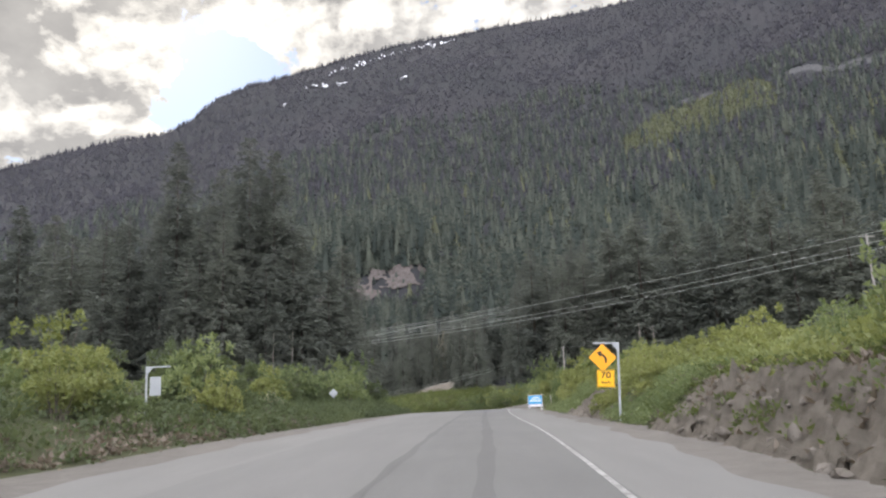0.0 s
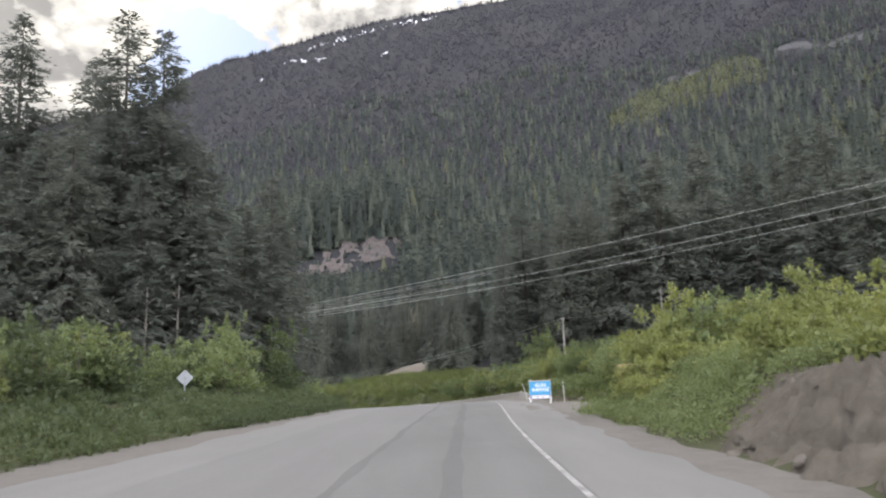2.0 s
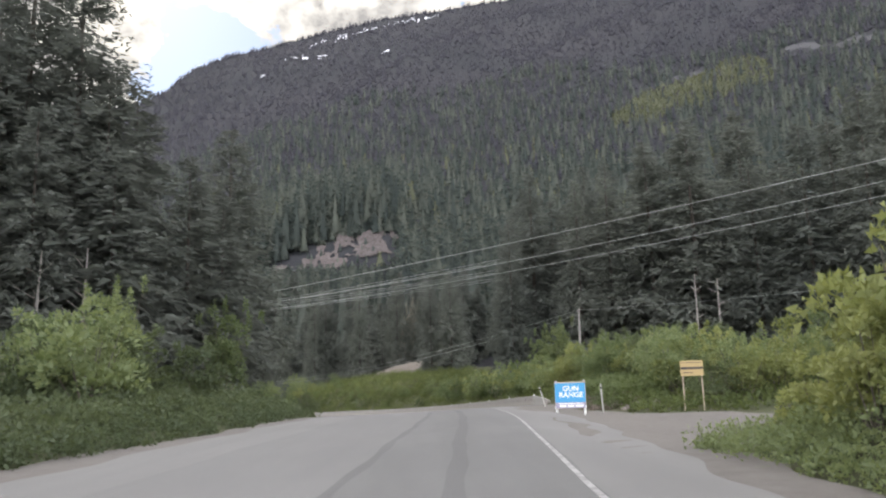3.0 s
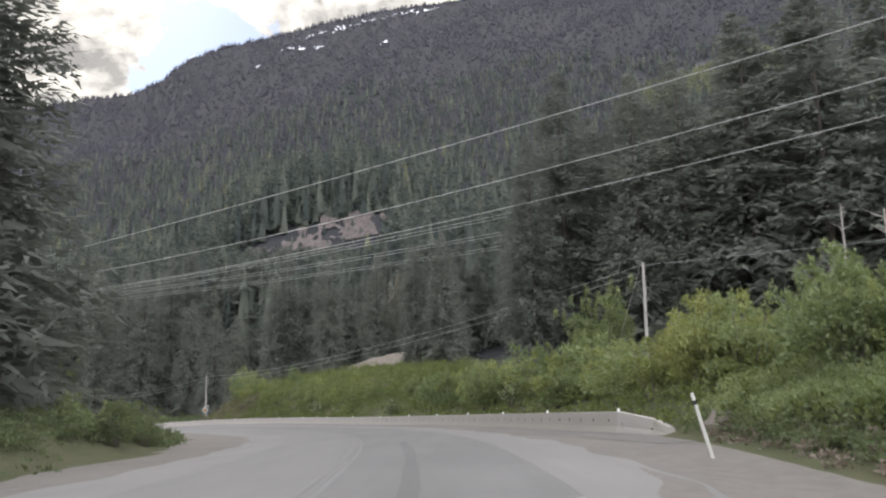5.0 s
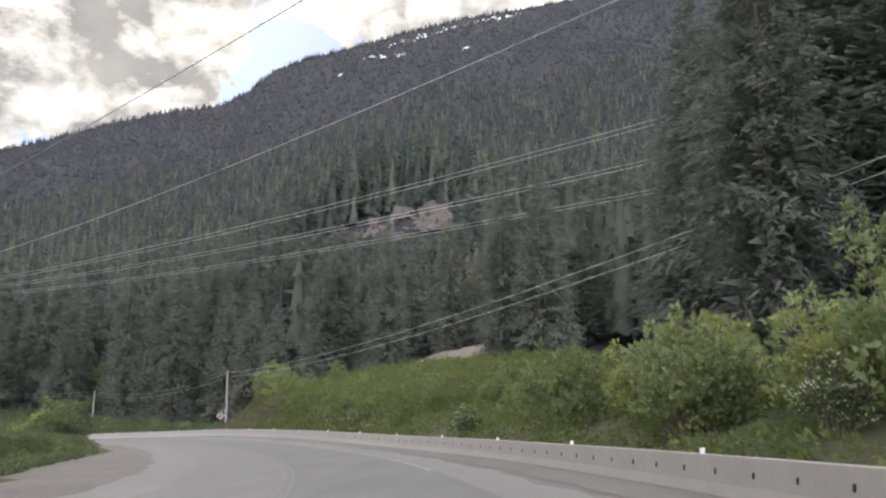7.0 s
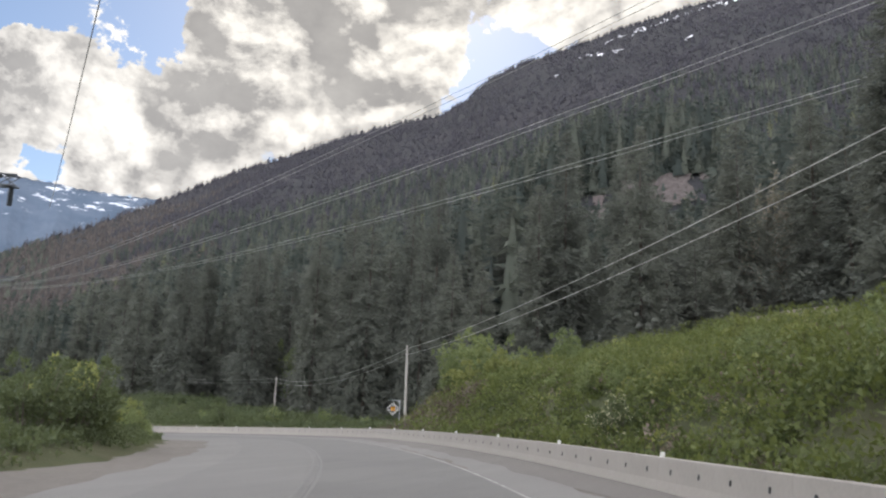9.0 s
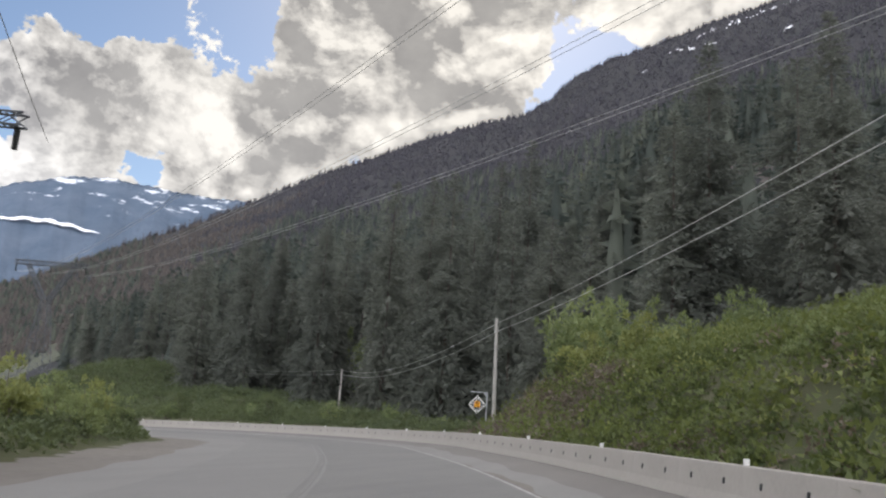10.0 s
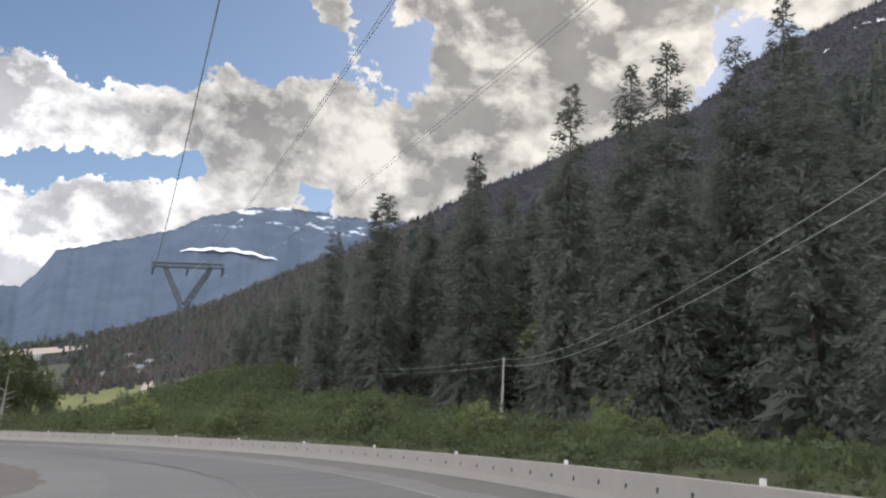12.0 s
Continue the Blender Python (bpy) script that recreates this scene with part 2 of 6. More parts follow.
MAT = {
    "asphalt": material("worn_asphalt", asphalt),
    "shoulder": material("dusty_shoulder", asphalt, base=(0.162, 0.156, 0.149), light=(0.205, 0.198, 0.189), dark=(0.14, 0.136, 0.13)),
    "gravel": material("gravel", ground_mix, a=(0.165, 0.15, 0.135), b=(0.135, 0.123, 0.112), c=(0.195, 0.18, 0.165), scale=3.0),
    "grime": material("dirt_by_barrier", asphalt, base=(0.130, 0.120, 0.112), light=(0.158, 0.147, 0.137), dark=(0.105, 0.097, 0.09)),
    "pale_asphalt": material("dusty_asphalt", asphalt, base=(0.148, 0.143, 0.137), light=(0.182, 0.176, 0.169), dark=(0.135, 0.131, 0.126)),
    "track": material("tyre_track", asphalt, base=(0.112, 0.109, 0.105), light=(0.135, 0.131, 0.127), dark=(0.09, 0.088, 0.085)),
    "soil": material("soil", ground_mix, a=(0.078, 0.086, 0.045), b=(0.094, 0.086, 0.056), c=(0.062, 0.072, 0.036), bump=0.8),
    "dirt": material("dirt_bank", ground_mix, a=(0.165, 0.142, 0.118), b=(0.100, 0.086, 0.072), c=(0.225, 0.198, 0.168), scale=3.2, bump=0.9),
    "rock": material("rock", ground_mix, a=(0.175, 0.152, 0.13), b=(0.21, 0.186, 0.162), c=(0.12, 0.103, 0.09), scale=4.0),
    "talus": material("pink_talus", ground_mix, a=(0.125, 0.102, 0.096), b=(0.075, 0.066, 0.063), c=(0.19, 0.165, 0.156), scale=0.9, bump=0.6, distance=1.0),
    "meadow": material("valley_meadow", ground_mix, a=(0.085, 0.092, 0.066), b=(0.105, 0.102, 0.082), c=(0.065, 0.075, 0.055), scale=0.25),
    "field": material("sunlit_field", ground_mix, a=(0.17, 0.18, 0.07), b=(0.11, 0.125, 0.055), c=(0.21, 0.21, 0.10), scale=0.5),
    "sand": material("pale_sand", ground_mix, a=(0.40, 0.33, 0.27), b=(0.34, 0.28, 0.24), c=(0.46, 0.40, 0.34), scale=0.4),
    "outcrop": material("grey_outcrop", ground_mix, a=(0.082, 0.080, 0.083), b=(0.068, 0.068, 0.07), c=(0.098, 0.095, 0.096), scale=0.2, bump=0.6, distance=1.0),
    "slope": material("mountain_cover", slope_cover),
    "snow": material("old_snow", plain, color=(0.78, 0.79, 0.82), rough=0.7, vary=0.15, scale=0.05),
    "white": material("white_paint", plain, color=(0.62, 0.61, 0.58), rough=0.6),
    "post_paint": material("weathered_post_paint", plain, color=(0.40, 0.385, 0.345), rough=0.7, vary=0.35, scale=6.0),
    "white_line": material("worn_line_paint", worn_line),
    "worn_mark": material("faded_paint", worn_line, paint=(0.142, 0.138, 0.132), under=(0.126, 0.123, 0.119)),
    "faint_line": material("faint_line_paint", worn_line, paint=(0.27, 0.263, 0.25), under=(0.16, 0.156, 0.15)),
    "new_concrete": material("pale_concrete", plain, color=(0.285, 0.268, 0.246), rough=0.85, vary=0.3, scale=1.6),
    "concrete": material("concrete", plain, color=(0.262, 0.240, 0.216), rough=0.85, vary=0.4, scale=1.6),
    "black": material("black_film", plain, color=(0.02, 0.02, 0.02), rough=0.5),
    "orange": material("orange_sheeting", plain, color=(0.75, 0.32, 0.02), rough=0.35, vary=0.12),
    "amber": material("amber_sheeting", plain, color=(0.85, 0.43, 0.02), rough=0.3, vary=0.1),
    "tan": material("tan_board", plain, color=(0.38, 0.28, 0.13), rough=0.6, vary=0.2),
    "blue": material("blue_panel", plain, color=(0.03, 0.20, 0.37), rough=0.4, vary=0.12),
    "mauve": material("grey_panel", plain, color=(0.22, 0.20, 0.26), rough=0.4, vary=0.1),
    "steel": material("galvanised_steel", plain, color=(0.36, 0.37, 0.38), rough=0.55, metal=0.3, vary=0.3),
    "lattice": material("dark_lattice_steel", plain, color=(0.10, 0.105, 0.115), rough=0.7, metal=0.2, vary=0.3, scale=0.5),
    "pole": material("weathered_pole", plain, color=(0.30, 0.28, 0.255), rough=0.9, vary=0.5, scale=1.0),
    "wire": material("aluminium_wire", plain, color=(0.40, 0.40, 0.39), rough=0.5, metal=0.2),
    "wood": material("raw_wood", plain, color=(0.38, 0.31, 0.23), rough=0.85, vary=0.4),
    "bark": material("bark", plain, color=(0.085, 0.072, 0.06), rough=0.95, vary=0.5, scale=1.5),
    "snag": material("bleached_wood", plain, color=(0.28, 0.255, 0.23), rough=0.95, vary=0.5, scale=1.0),
    "leaf": material("spring_leaves", leafy, dark=(0.098, 0.130, 0.064), light=(0.215, 0.250, 0.126)),
    "leaf_yellow": material("yellow_green_leaves", leafy, dark=(0.118, 0.142, 0.056), light=(0.275, 0.290, 0.122)),
    "leaf_dull": material("dull_leaves", leafy, dark=(0.056, 0.074, 0.042), light=(0.122, 0.145, 0.078)),
    "fern": material("fern_and_grass", leafy, dark=(0.048, 0.068, 0.027), light=(0.138, 0.160, 0.060)),
    "blossom": material("cream_blossom", leafy, dark=(0.35, 0.34, 0.26), light=(0.60, 0.58, 0.48)),
    "dry_leaf": material("dead_brush", leafy, dark=(0.085, 0.068, 0.055), light=(0.19, 0.155, 0.125), through=0.2),
    "pale_twig": material("pale_twigs", leafy, dark=(0.13, 0.12, 0.105), light=(0.25, 0.23, 0.20), through=0.3),
    "twig": material("dry_twigs", plain, color=(0.13, 0.11, 0.09), rough=0.95),
    "needle": material("conifer_needles", needles, dark=(0.102, 0.110, 0.097), light=(0.162, 0.168, 0.141)),
    "needle_far": material("far_conifers", needles, dark=(0.056, 0.067, 0.061), light=(0.118, 0.128, 0.103), mass=True),
    # the haze over the high slope is put into this purplish grey
    "needle_hazed": material("hazed_conifers", needles, dark=(0.062, 0.060, 0.072), light=(0.084, 0.080, 0.091), mass=True),
    # brown of leafless trees, with haze lightening painted into it
    "bare_woods_hazed": material("hazed_leafless_woods", needles, dark=(0.090, 0.080, 0.077), light=(0.138, 0.120, 0.108), mass=True),
    "aspen": material("aspen_leaves", leafy, dark=(0.085, 0.092, 0.060), light=(0.150, 0.155, 0.100), mass=True),
    "far_haze_blue": material("far_mountain", far_cover),
    "roof": material("roof", plain, color=(0.2, 0.2, 0.21), rough=0.7),
    "wall": material("pale_wall", plain, color=(0.26, 0.25, 0.24), rough=0.8),
}


# ---- mesh helpers ----
def mesh_of(name, verts, faces, mat, smooth=False):
    me = bpy.data.meshes.new(name)
    me.from_pydata([tuple(map(float, v)) for v in verts], [], [tuple(map(int, f)) for f in faces])
    me.materials.append(mat)
    if smooth:
        me.polygons.foreach_set("use_smooth", [True] * len(me.polygons))
    return me


def fast_mesh(name, verts, polys, mat, smooth=False):
    """A mesh from arrays: verts (n, 3), polys (m, k)."""
    verts, polys = np.asarray(verts, np.float32), np.asarray(polys, np.int32)
    me = bpy.data.meshes.new(name)
    k = polys.shape[1]
    me.vertices.add(len(verts))
    me.vertices.foreach_set("co", verts.ravel())
    me.loops.add(polys.size)
    me.loops.foreach_set("vertex_index", polys.ravel())
    me.polygons.add(len(polys))
    me.polygons.foreach_set("loop_start", np.arange(0, polys.size, k, dtype=np.int32))
    if smooth:
        me.polygons.foreach_set("use_smooth", np.ones(len(polys), bool))
    me.update(calc_edges=True)
    me.validate()
    me.materials.append(mat)
    return me


def part(name, data, mat, parent=None, label=""):
    """Links a bmesh or mesh as one object under a thing."""
    if isinstance(data, bmesh.types.BMesh):
        me = bpy.data.meshes.new(name)
        data.to_mesh(me)
        data.free()
        me.materials.append(mat)
        data = me
    ob = new(name, data)
    if parent is not None:
        ob.parent = parent
    return tagged(ob, label)


def thing(name, at, label, category, group="", kind="", turn=0.0):
    ob = new(name)
    ob.matrix_world = pose(*at, 0, 0, turn)
    return tagged(ob, label, category, group, kind)


def box(bm, cx, cy, cz, sx, sy, sz, bevel=0.0, m=None):
    geo = bmesh.ops.create_cube(bm, size=1.0)["verts"]
    bmesh.ops.scale(bm, vec=(sx, sy, sz), verts=geo)
    if bevel:
        edges = list({e for v in geo for e in v.link_edges})
        geo = list({v for f in bmesh.ops.bevel(bm, geom=edges, offset=bevel, segments=2, affect="EDGES")["faces"] for v in f.verts} | {v for v in geo if v.is_valid})
    move = Matrix.Translation((cx, cy, cz))
    bmesh.ops.transform(bm, matrix=move if m is None else m @ move, verts=geo)
    return bm


def rod(bm, a, b, r0, r1=None, seg=8):
    """A tapered round bar from a to b."""
    a, b = Vector(a), Vector(b)
    r1 = r0 if r1 is None else r1
    axis = b - a
    m = Matrix.Translation((a + b) / 2) @ axis.to_track_quat("Z", "Y").to_matrix().to_4x4()
    bmesh.ops.create_cone(bm, cap_ends=True, segments=seg, radius1=r0, radius2=r1, depth=axis.length, matrix=m)
    return bm


# ---- the road's line and the lie of the land ----
ROAD = [(0.0, 0.0, -0.10), (0.6, 12.7, 0.24), (1.1, 25.6, 0.46), (1.5, 38.8, 0.54), (2.0, 52.3, 0.61), (2.7, 67.4, 0.73), (3.4, 83.1, 0.76),
        (3.5, 98.0, 0.58), (3.0, 112.6, 0.20), (1.5, 127.5, -0.36), (-1.4, 142.5, -0.96), (-5.7, 157.3, -1.57), (-12.1, 172.5, -2.17),
        (-20.1, 187.8, -2.73), (-29.3, 202.4, -3.32), (-39.5, 216.0, -3.95)]


def road_line():
    pts = [Vector(p) for p in ROAD]
    line = [Vector((-0.05 * k - 0.0, -2.0 * k, -0.10 - 0.05 * k)) for k in range(40, 0, -1)]
    for i in range(len(pts) - 1):
        p0, p1, p2, p3 = pts[max(i - 1, 0)], pts[i], pts[i + 1], pts[min(i + 2, len(pts) - 1)]
        for k in range(10):
            u = k / 10
            line.append(0.5 * ((2 * p1) + (p2 - p0) * u + (2 * p0 - 5 * p1 + 4 * p2 - p3) * u * u + (3 * p1 - p0 - 3 * p2 + p3) * u ** 3))
    p, heading = pts[-1].copy(), 37.8
    for k in range(90):
        line.append(p.copy())
        heading += 1.35 if k < 62 else 0.0
        p = p + Vector((-math.sin(radians(heading)) * 1.6, math.cos(radians(heading)) * 1.6, -0.085))
    return np.array([tuple(v) for v in line])


LINE = road_line()
STEP = np.hypot(*np.diff(LINE[:, :2], axis=0).T)
ALONG = np.r_[0, np.cumsum(STEP)] - float(np.sum(STEP[:40]))       # metres from the walk's start
TAN = np.gradient(LINE[:, :2], axis=0)
TAN /= np.linalg.norm(TAN, axis=1, keepdims=True)
RIGHT = np.stack([TAN[:, 1], -TAN[:, 0]], -1)


def to_road(x, y):
    """Metres along the road, metres to its right, and the road's height there, for arrays of places."""
    x, y = np.asarray(x, float).ravel(), np.asarray(y, float).ravel()
    s, d, z = np.empty(len(x)), np.empty(len(x)), np.empty(len(x))
    for a in range(0, len(x), 20000):
        px, py = x[a:a + 20000, None] - LINE[:, 0], y[a:a + 20000, None] - LINE[:, 1]
        k = np.argmin(px * px + py * py, axis=1)
        i = np.arange(len(k))
        fwd = px[i, k] * TAN[k, 0] + py[i, k] * TAN[k, 1]
        s[a:a + 20000] = ALONG[k] + fwd
        side = px[i, k] * RIGHT[k, 0] + py[i, k] * RIGHT[k, 1]
        d[a:a + 20000] = np.sign(side) * np.sqrt(np.maximum(px[i, k] ** 2 + py[i, k] ** 2 - np.clip(fwd, -2, 2) ** 2, 0))
        z[a:a + 20000] = LINE[k, 2]
    return s, d, z


def at_road(s, d, up=0.0):
    """The place d metres right of the road's line, s metres along it, on the banked road surface."""
    k = np.interp(s, ALONG, np.arange(len(LINE)))
    i = np.arange(len(LINE))
    c = [np.interp(k, i, LINE[:, j]) for j in range(3)]
    r = [np.interp(k, i, RIGHT[:, j]) for j in range(2)]
    return (c[0] + r[0] * d, c[1] + r[1] * d, c[2] + bank(s) * np.clip(d, -9, 9) + dip(s, d) + up)


def ramp01(v, a, b):
    u = np.clip((np.asarray(v, float) - a) / (b - a), 0, 1)
    return u * u * (3 - 2 * u)


def bank(s):
    return 0.03 * ramp01(s, 85, 115)


def dip(s, d):
    """The gravel apron by the drive lies lower than the road, the outside of the bend higher."""
    return -0.28 * ramp01(s, 58, 72) * (1 - ramp01(s, 97, 108)) * ramp01(d, 3.4, 6.0) + 0.16 * ramp01(s, 165, 205) * ramp01(d, 2.5, 6.0)


def edge_line(s):
    return np.interp(s, [60, 110, 160, 190], [1.6, 2.2, 2.75, 2.85])


def barrier_line(s):
    return np.interp(s, [104, 111, 118, 126, 160, 200, 260], [9.2, 7.9, 7.1, 6.8, 6.7, 6.0, 6.0])


def left_edge(s):
    return np.interp(s, [0, 60, 72, 80, 110, 126, 149, 167, 180, 194, 215, 240], [-10.2, -9.8, -8.6, -8.4, -10.2, -10.8, -12.4, -13.2, -12.2, -9.5, -10.6, -10.0])


def wavy(x, y, size, seed=0.0):
    """Smooth unevenness between about -1 and 1."""
    a, b = x / size + seed, y / size - seed * 1.7
    return (np.sin(a * 1.3 + 2 * np.sin(b * 0.7)) + np.sin(b * 1.7 + 1.5 * np.sin(a * 0.9 + 1)) + np.sin((a + b) * 2.9 + seed)) / 3


def land(x, y):
    """Height of the ground round the road."""
    x, y = np.asarray(x, float), np.asarray(y, float)
    shape = x.shape
    s, d, z = to_road(x, y)
    x, y = x.ravel(), y.ravel()
    # right: cut bank, then the drive, then the slope behind the barrier
    cut = (1 - ramp01(s, 60, 68)) * (1.65 * ramp01(d, 4.7, 8.0) + 2.0 * ramp01(d, 8.0, 20))
    drive = ramp01(s, 60, 68) * (1 - ramp01(s, 88, 94)) * 1.2 * ramp01(d, 14, 30)
    slope = ramp01(s, 86, 108) * (1 - ramp01(s, 176, 205)) * (1.4 * ramp01(d, 7.6, 11.5) + 2.0 * ramp01(d, 10.0, 24))
    berm = ramp01(s, 165, 206) * (1 - ramp01(s, 227, 231.5)) * (3.6 * ramp01(d, 7.3, 12.0) + 3.6 * ramp01(d, 10.0, 26) + 1.6 * ramp01(d, 25, 40))
    tail = ramp01(s, 226, 234) * 0.9 * ramp01(d, 6.8, 9)
    right = np.where(d > 0, cut + drive + slope + berm + tail, 0)
    # left: low bank with brush; the inside of the bend; the fall to the valley
    le = -left_edge(s)
    low = (1 - ramp01(s, 170, 215)) * (1.3 * ramp01(-d, le + 0.3, le + 5) + 3.0 * ramp01(-d, le + 5, le + 26))
    bend = ramp01(s, 180, 215) * (0.7 * ramp01(-d, le + 0.3, le + 3))
    left = np.where(d < 0, low + bend, 0)
    h = z + bank(s) * np.clip(d, -9, 9) + dip(s, d) + right + left
    rough = 0.12 * wavy(x, y, 2.2) + 0.35 * wavy(x, y, 9.0, 3)
    h = h + rough * ramp01(np.abs(d), 9.5, 16)
    h = h - 0.10 * (1 - ramp01(np.abs(d + 1.5), 7.0, 8.5)) - 0.05
    # grassy hill ahead, left of the last bend
    hill = 9.5 * np.exp(-((x + 178) / 36) ** 2 - ((y - 322) / 26) ** 2) + 3.0 * np.exp(-((x + 120) / 26) ** 2 - ((y - 296) / 18) ** 2)
    fall = -15 * ramp01(-x - 0.9 * (y - 200), 62, 250) * ramp01(y, 205, 260)
    h = h + hill * ramp01(np.abs(d), 9, 25) + fall
    return h.reshape(shape)


CENTRE = (-10.0, 140.0)
RIDGE_AZ = [-180, -140, -100, -60, -40, -25, -13, -5, 3, 8, 12, 15.5, 18, 19.9, 22, 25, 29, 32.8, 37, 41.8, 46, 50, 55, 61, 68, 80, 110, 150, 180]
RIDGE_EL = [9, 12, 20, 27, 29.8, 29.5, 28.8, 28.4, 27.5, 26.4, 25.3, 24.3, 23.3, 21.6, 20.4, 19.8, 18.5, 16.9, 15.2, 12.6, 10.3, 8.6, 6.2, 4.0, 2.2, 3, 5, 7, 9]


def ridge_at(az):
    el = np.interp(az, RIDGE_AZ, RIDGE_EL)
    far = np.interp(az, [-180, -100, -60, -20, 40, 50, 70, 180], [1500, 1700, 2300, 2700, 2700, 2100, 1500, 1500])
    foot = np.interp(az, [-180, -110, -60, -35, -20, 0, 15, 30, 40, 48, 56, 70, 180], [300, 230, 95, 70, 75, 120, 150, 190, 240, 380, 600, 800, 500])
    return el, far, foot


def polar(x, y):
    dx, dy = np.asarray(x, float) - CENTRE[0], np.asarray(y, float) - CENTRE[1]
    return np.degrees(np.arctan2(-dx, dy)), np.hypot(dx, dy)


def mountain_rise(az, r):
    el, far, foot = ridge_at(az)
    u = np.clip((r - foot) / (far - foot), 0, 1)
    top = far * np.tan(np.radians(el))
    gully = 1 + (0.05 * wavy(az * 30, r * 0.5, 260, 2.0) + 0.02 * wavy(az * 30, r * 0.4, 70, 5.0)) * np.sin(u * np.pi)
    back = np.where(r > far, (r - far) * 0.35, 0)
    bench = 13.0 * ramp01(r - foot, 0, 55) * ramp01(az, -20, 8) * (1 - ramp01(az, 44, 60))
    bluff = 34.0 * ramp01(r, 255, 325) * (1 - ramp01(r, 420, 700)) * ramp01(az, -3, 2) * (1 - ramp01(az, 12, 18))
    return top * u ** 1.3 * gully - back + bench + bluff


def mountain_height(az, r):
    """Height of the mountainside; far below the land inside its foot."""
    el, far, foot = ridge_at(az)
    base = np.interp(az, [-180, -60, -10, 0, 15, 30, 45, 56, 60, 80, 180], [2, 5, 5, 4, 0.5, -3.5, -6, -16, -22, -24, 0])
    z = base - 2.5 * (1 - ramp01(r - foot, 0, 20)) + mountain_rise(az, r)
    return np.where(r < foot - 0.01, -900.0, z)


def terrain(x, y):
    """Height of ground or mountain, whichever stands higher."""
    az, r = polar(x, y)
    g = land(x, y)
    return np.maximum(g, mountain_height(az, r))


# ---- ground, mountain, far range ----
def spread(lo, hi, step, reach):
    mid = list(np.arange(lo, hi + 0.01, step))
    a, b, g = [], [], step
    p, q = lo, hi
    while q < reach or p > -reach:
        g *= 1.11
        p, q = p - g, q + g
        a.append(p)
        b.append(q)
    return np.array(a[::-1] + mid + b)


def grid_faces(nx, ny):
    i = np.arange(nx * ny).reshape(ny, nx)
    return np.stack([i[:-1, :-1], i[:-1, 1:], i[1:, 1:], i[1:, :-1]], -1).reshape(-1, 4)


def build_ground():
    xs, ys = spread(-120, 62, 1.5, 4700), spread(-20, 300, 1.5, 4700)
    X, Y = np.meshgrid(xs, ys)
    Z = land(X, Y)
    far = np.hypot(X - CENTRE[0], Y - CENTRE[1])
    Z = np.where(far > 500, Z - ramp01(far, 500, 1500) * (Z + 15), Z)
    me = fast_mesh("ground", np.stack([X, Y, Z], -1).reshape(-1, 3), grid_faces(len(xs), len(ys)), MAT["soil"], True)
    tagged(new("ground", me), "brown soil and low green growth beside the road", "ground", kind="structure")


def build_mountain():
    az = np.arange(-180, 180.01, 0.6)
    u = np.linspace(0, 1, 60) ** 1.6
    A, U = np.meshgrid(az, np.r_[u, 1.06, 1.3])
    el, far, foot = ridge_at(A)
    R = foot + U * (far - foot)
    X, Y = CENTRE[0] - np.sin(np.radians(A)) * R, CENTRE[1] + np.cos(np.radians(A)) * R
    Z = mountain_height(A, R)
    Z[0] -= 14
    me = fast_mesh("mountain", np.stack([X, Y, Z], -1).reshape(-1, 3), grid_faces(A.shape[1], A.shape[0]), MAT["slope"], True)
    tagged(new("mountain", me), "long wooded mountainside with a bare shoulder", "mountain", kind="structure")


FAR_AZ = [38, 41.8, 46.5, 51.8, 54.4, 57.9, 60.2, 63.8, 67.2, 68, 69, 72, 80, 95]
FAR_EL = [13.6, 13.2, 13.2, 13.5, 13.3, 12.2, 10.9, 9.7, 8.6, 7.2, 6.0, 5.6, 4.5, 3.5]


def build_far_range():
    az = np.arange(34, 110, 0.25)
    u = np.linspace(0, 1, 26)
    A, U = np.meshgrid(az, np.r_[u, 1.1])
    el = np.interp(A, FAR_AZ, FAR_EL)
    R = 2600 + U * 1700
    hump = 1 + 0.022 * np.sin(A * 2.1 + U * 7) * np.sin(U * np.pi)
    H = np.tan(np.radians(el)) * 4300 * np.minimum(U, 1) ** 1.2 * hump
    H = np.where(U > 1, H - 150, H) + 4 * np.sin(A * 9.0) + 3 * np.sin(A * 23.0)
    X, Y = -39 - np.sin(np.radians(A)) * R, 216 + np.cos(np.radians(A)) * R
    me = fast_mesh("far_mountain", np.stack([X, Y, H - 12], -1).reshape(-1, 3), grid_faces(A.shape[1], A.shape[0]), MAT["far_haze_blue"], True)
    tagged(new("backdrop_mountain", me), "distant mountain coloured haze blue, with snow streaks near its top", "mountain", kind="structure")


def far_height(a, u):
    el = float(np.interp(a, FAR_AZ, FAR_EL))
    hump = 1 + 0.022 * math.sin(a * 2.1 + u * 7) * math.sin(u * math.pi)
    return math.tan(radians(el)) * 4300 * u ** 1.2 * hump + 4 * math.sin(a * 9.0) + 3 * math.sin(a * 23.0) - 12


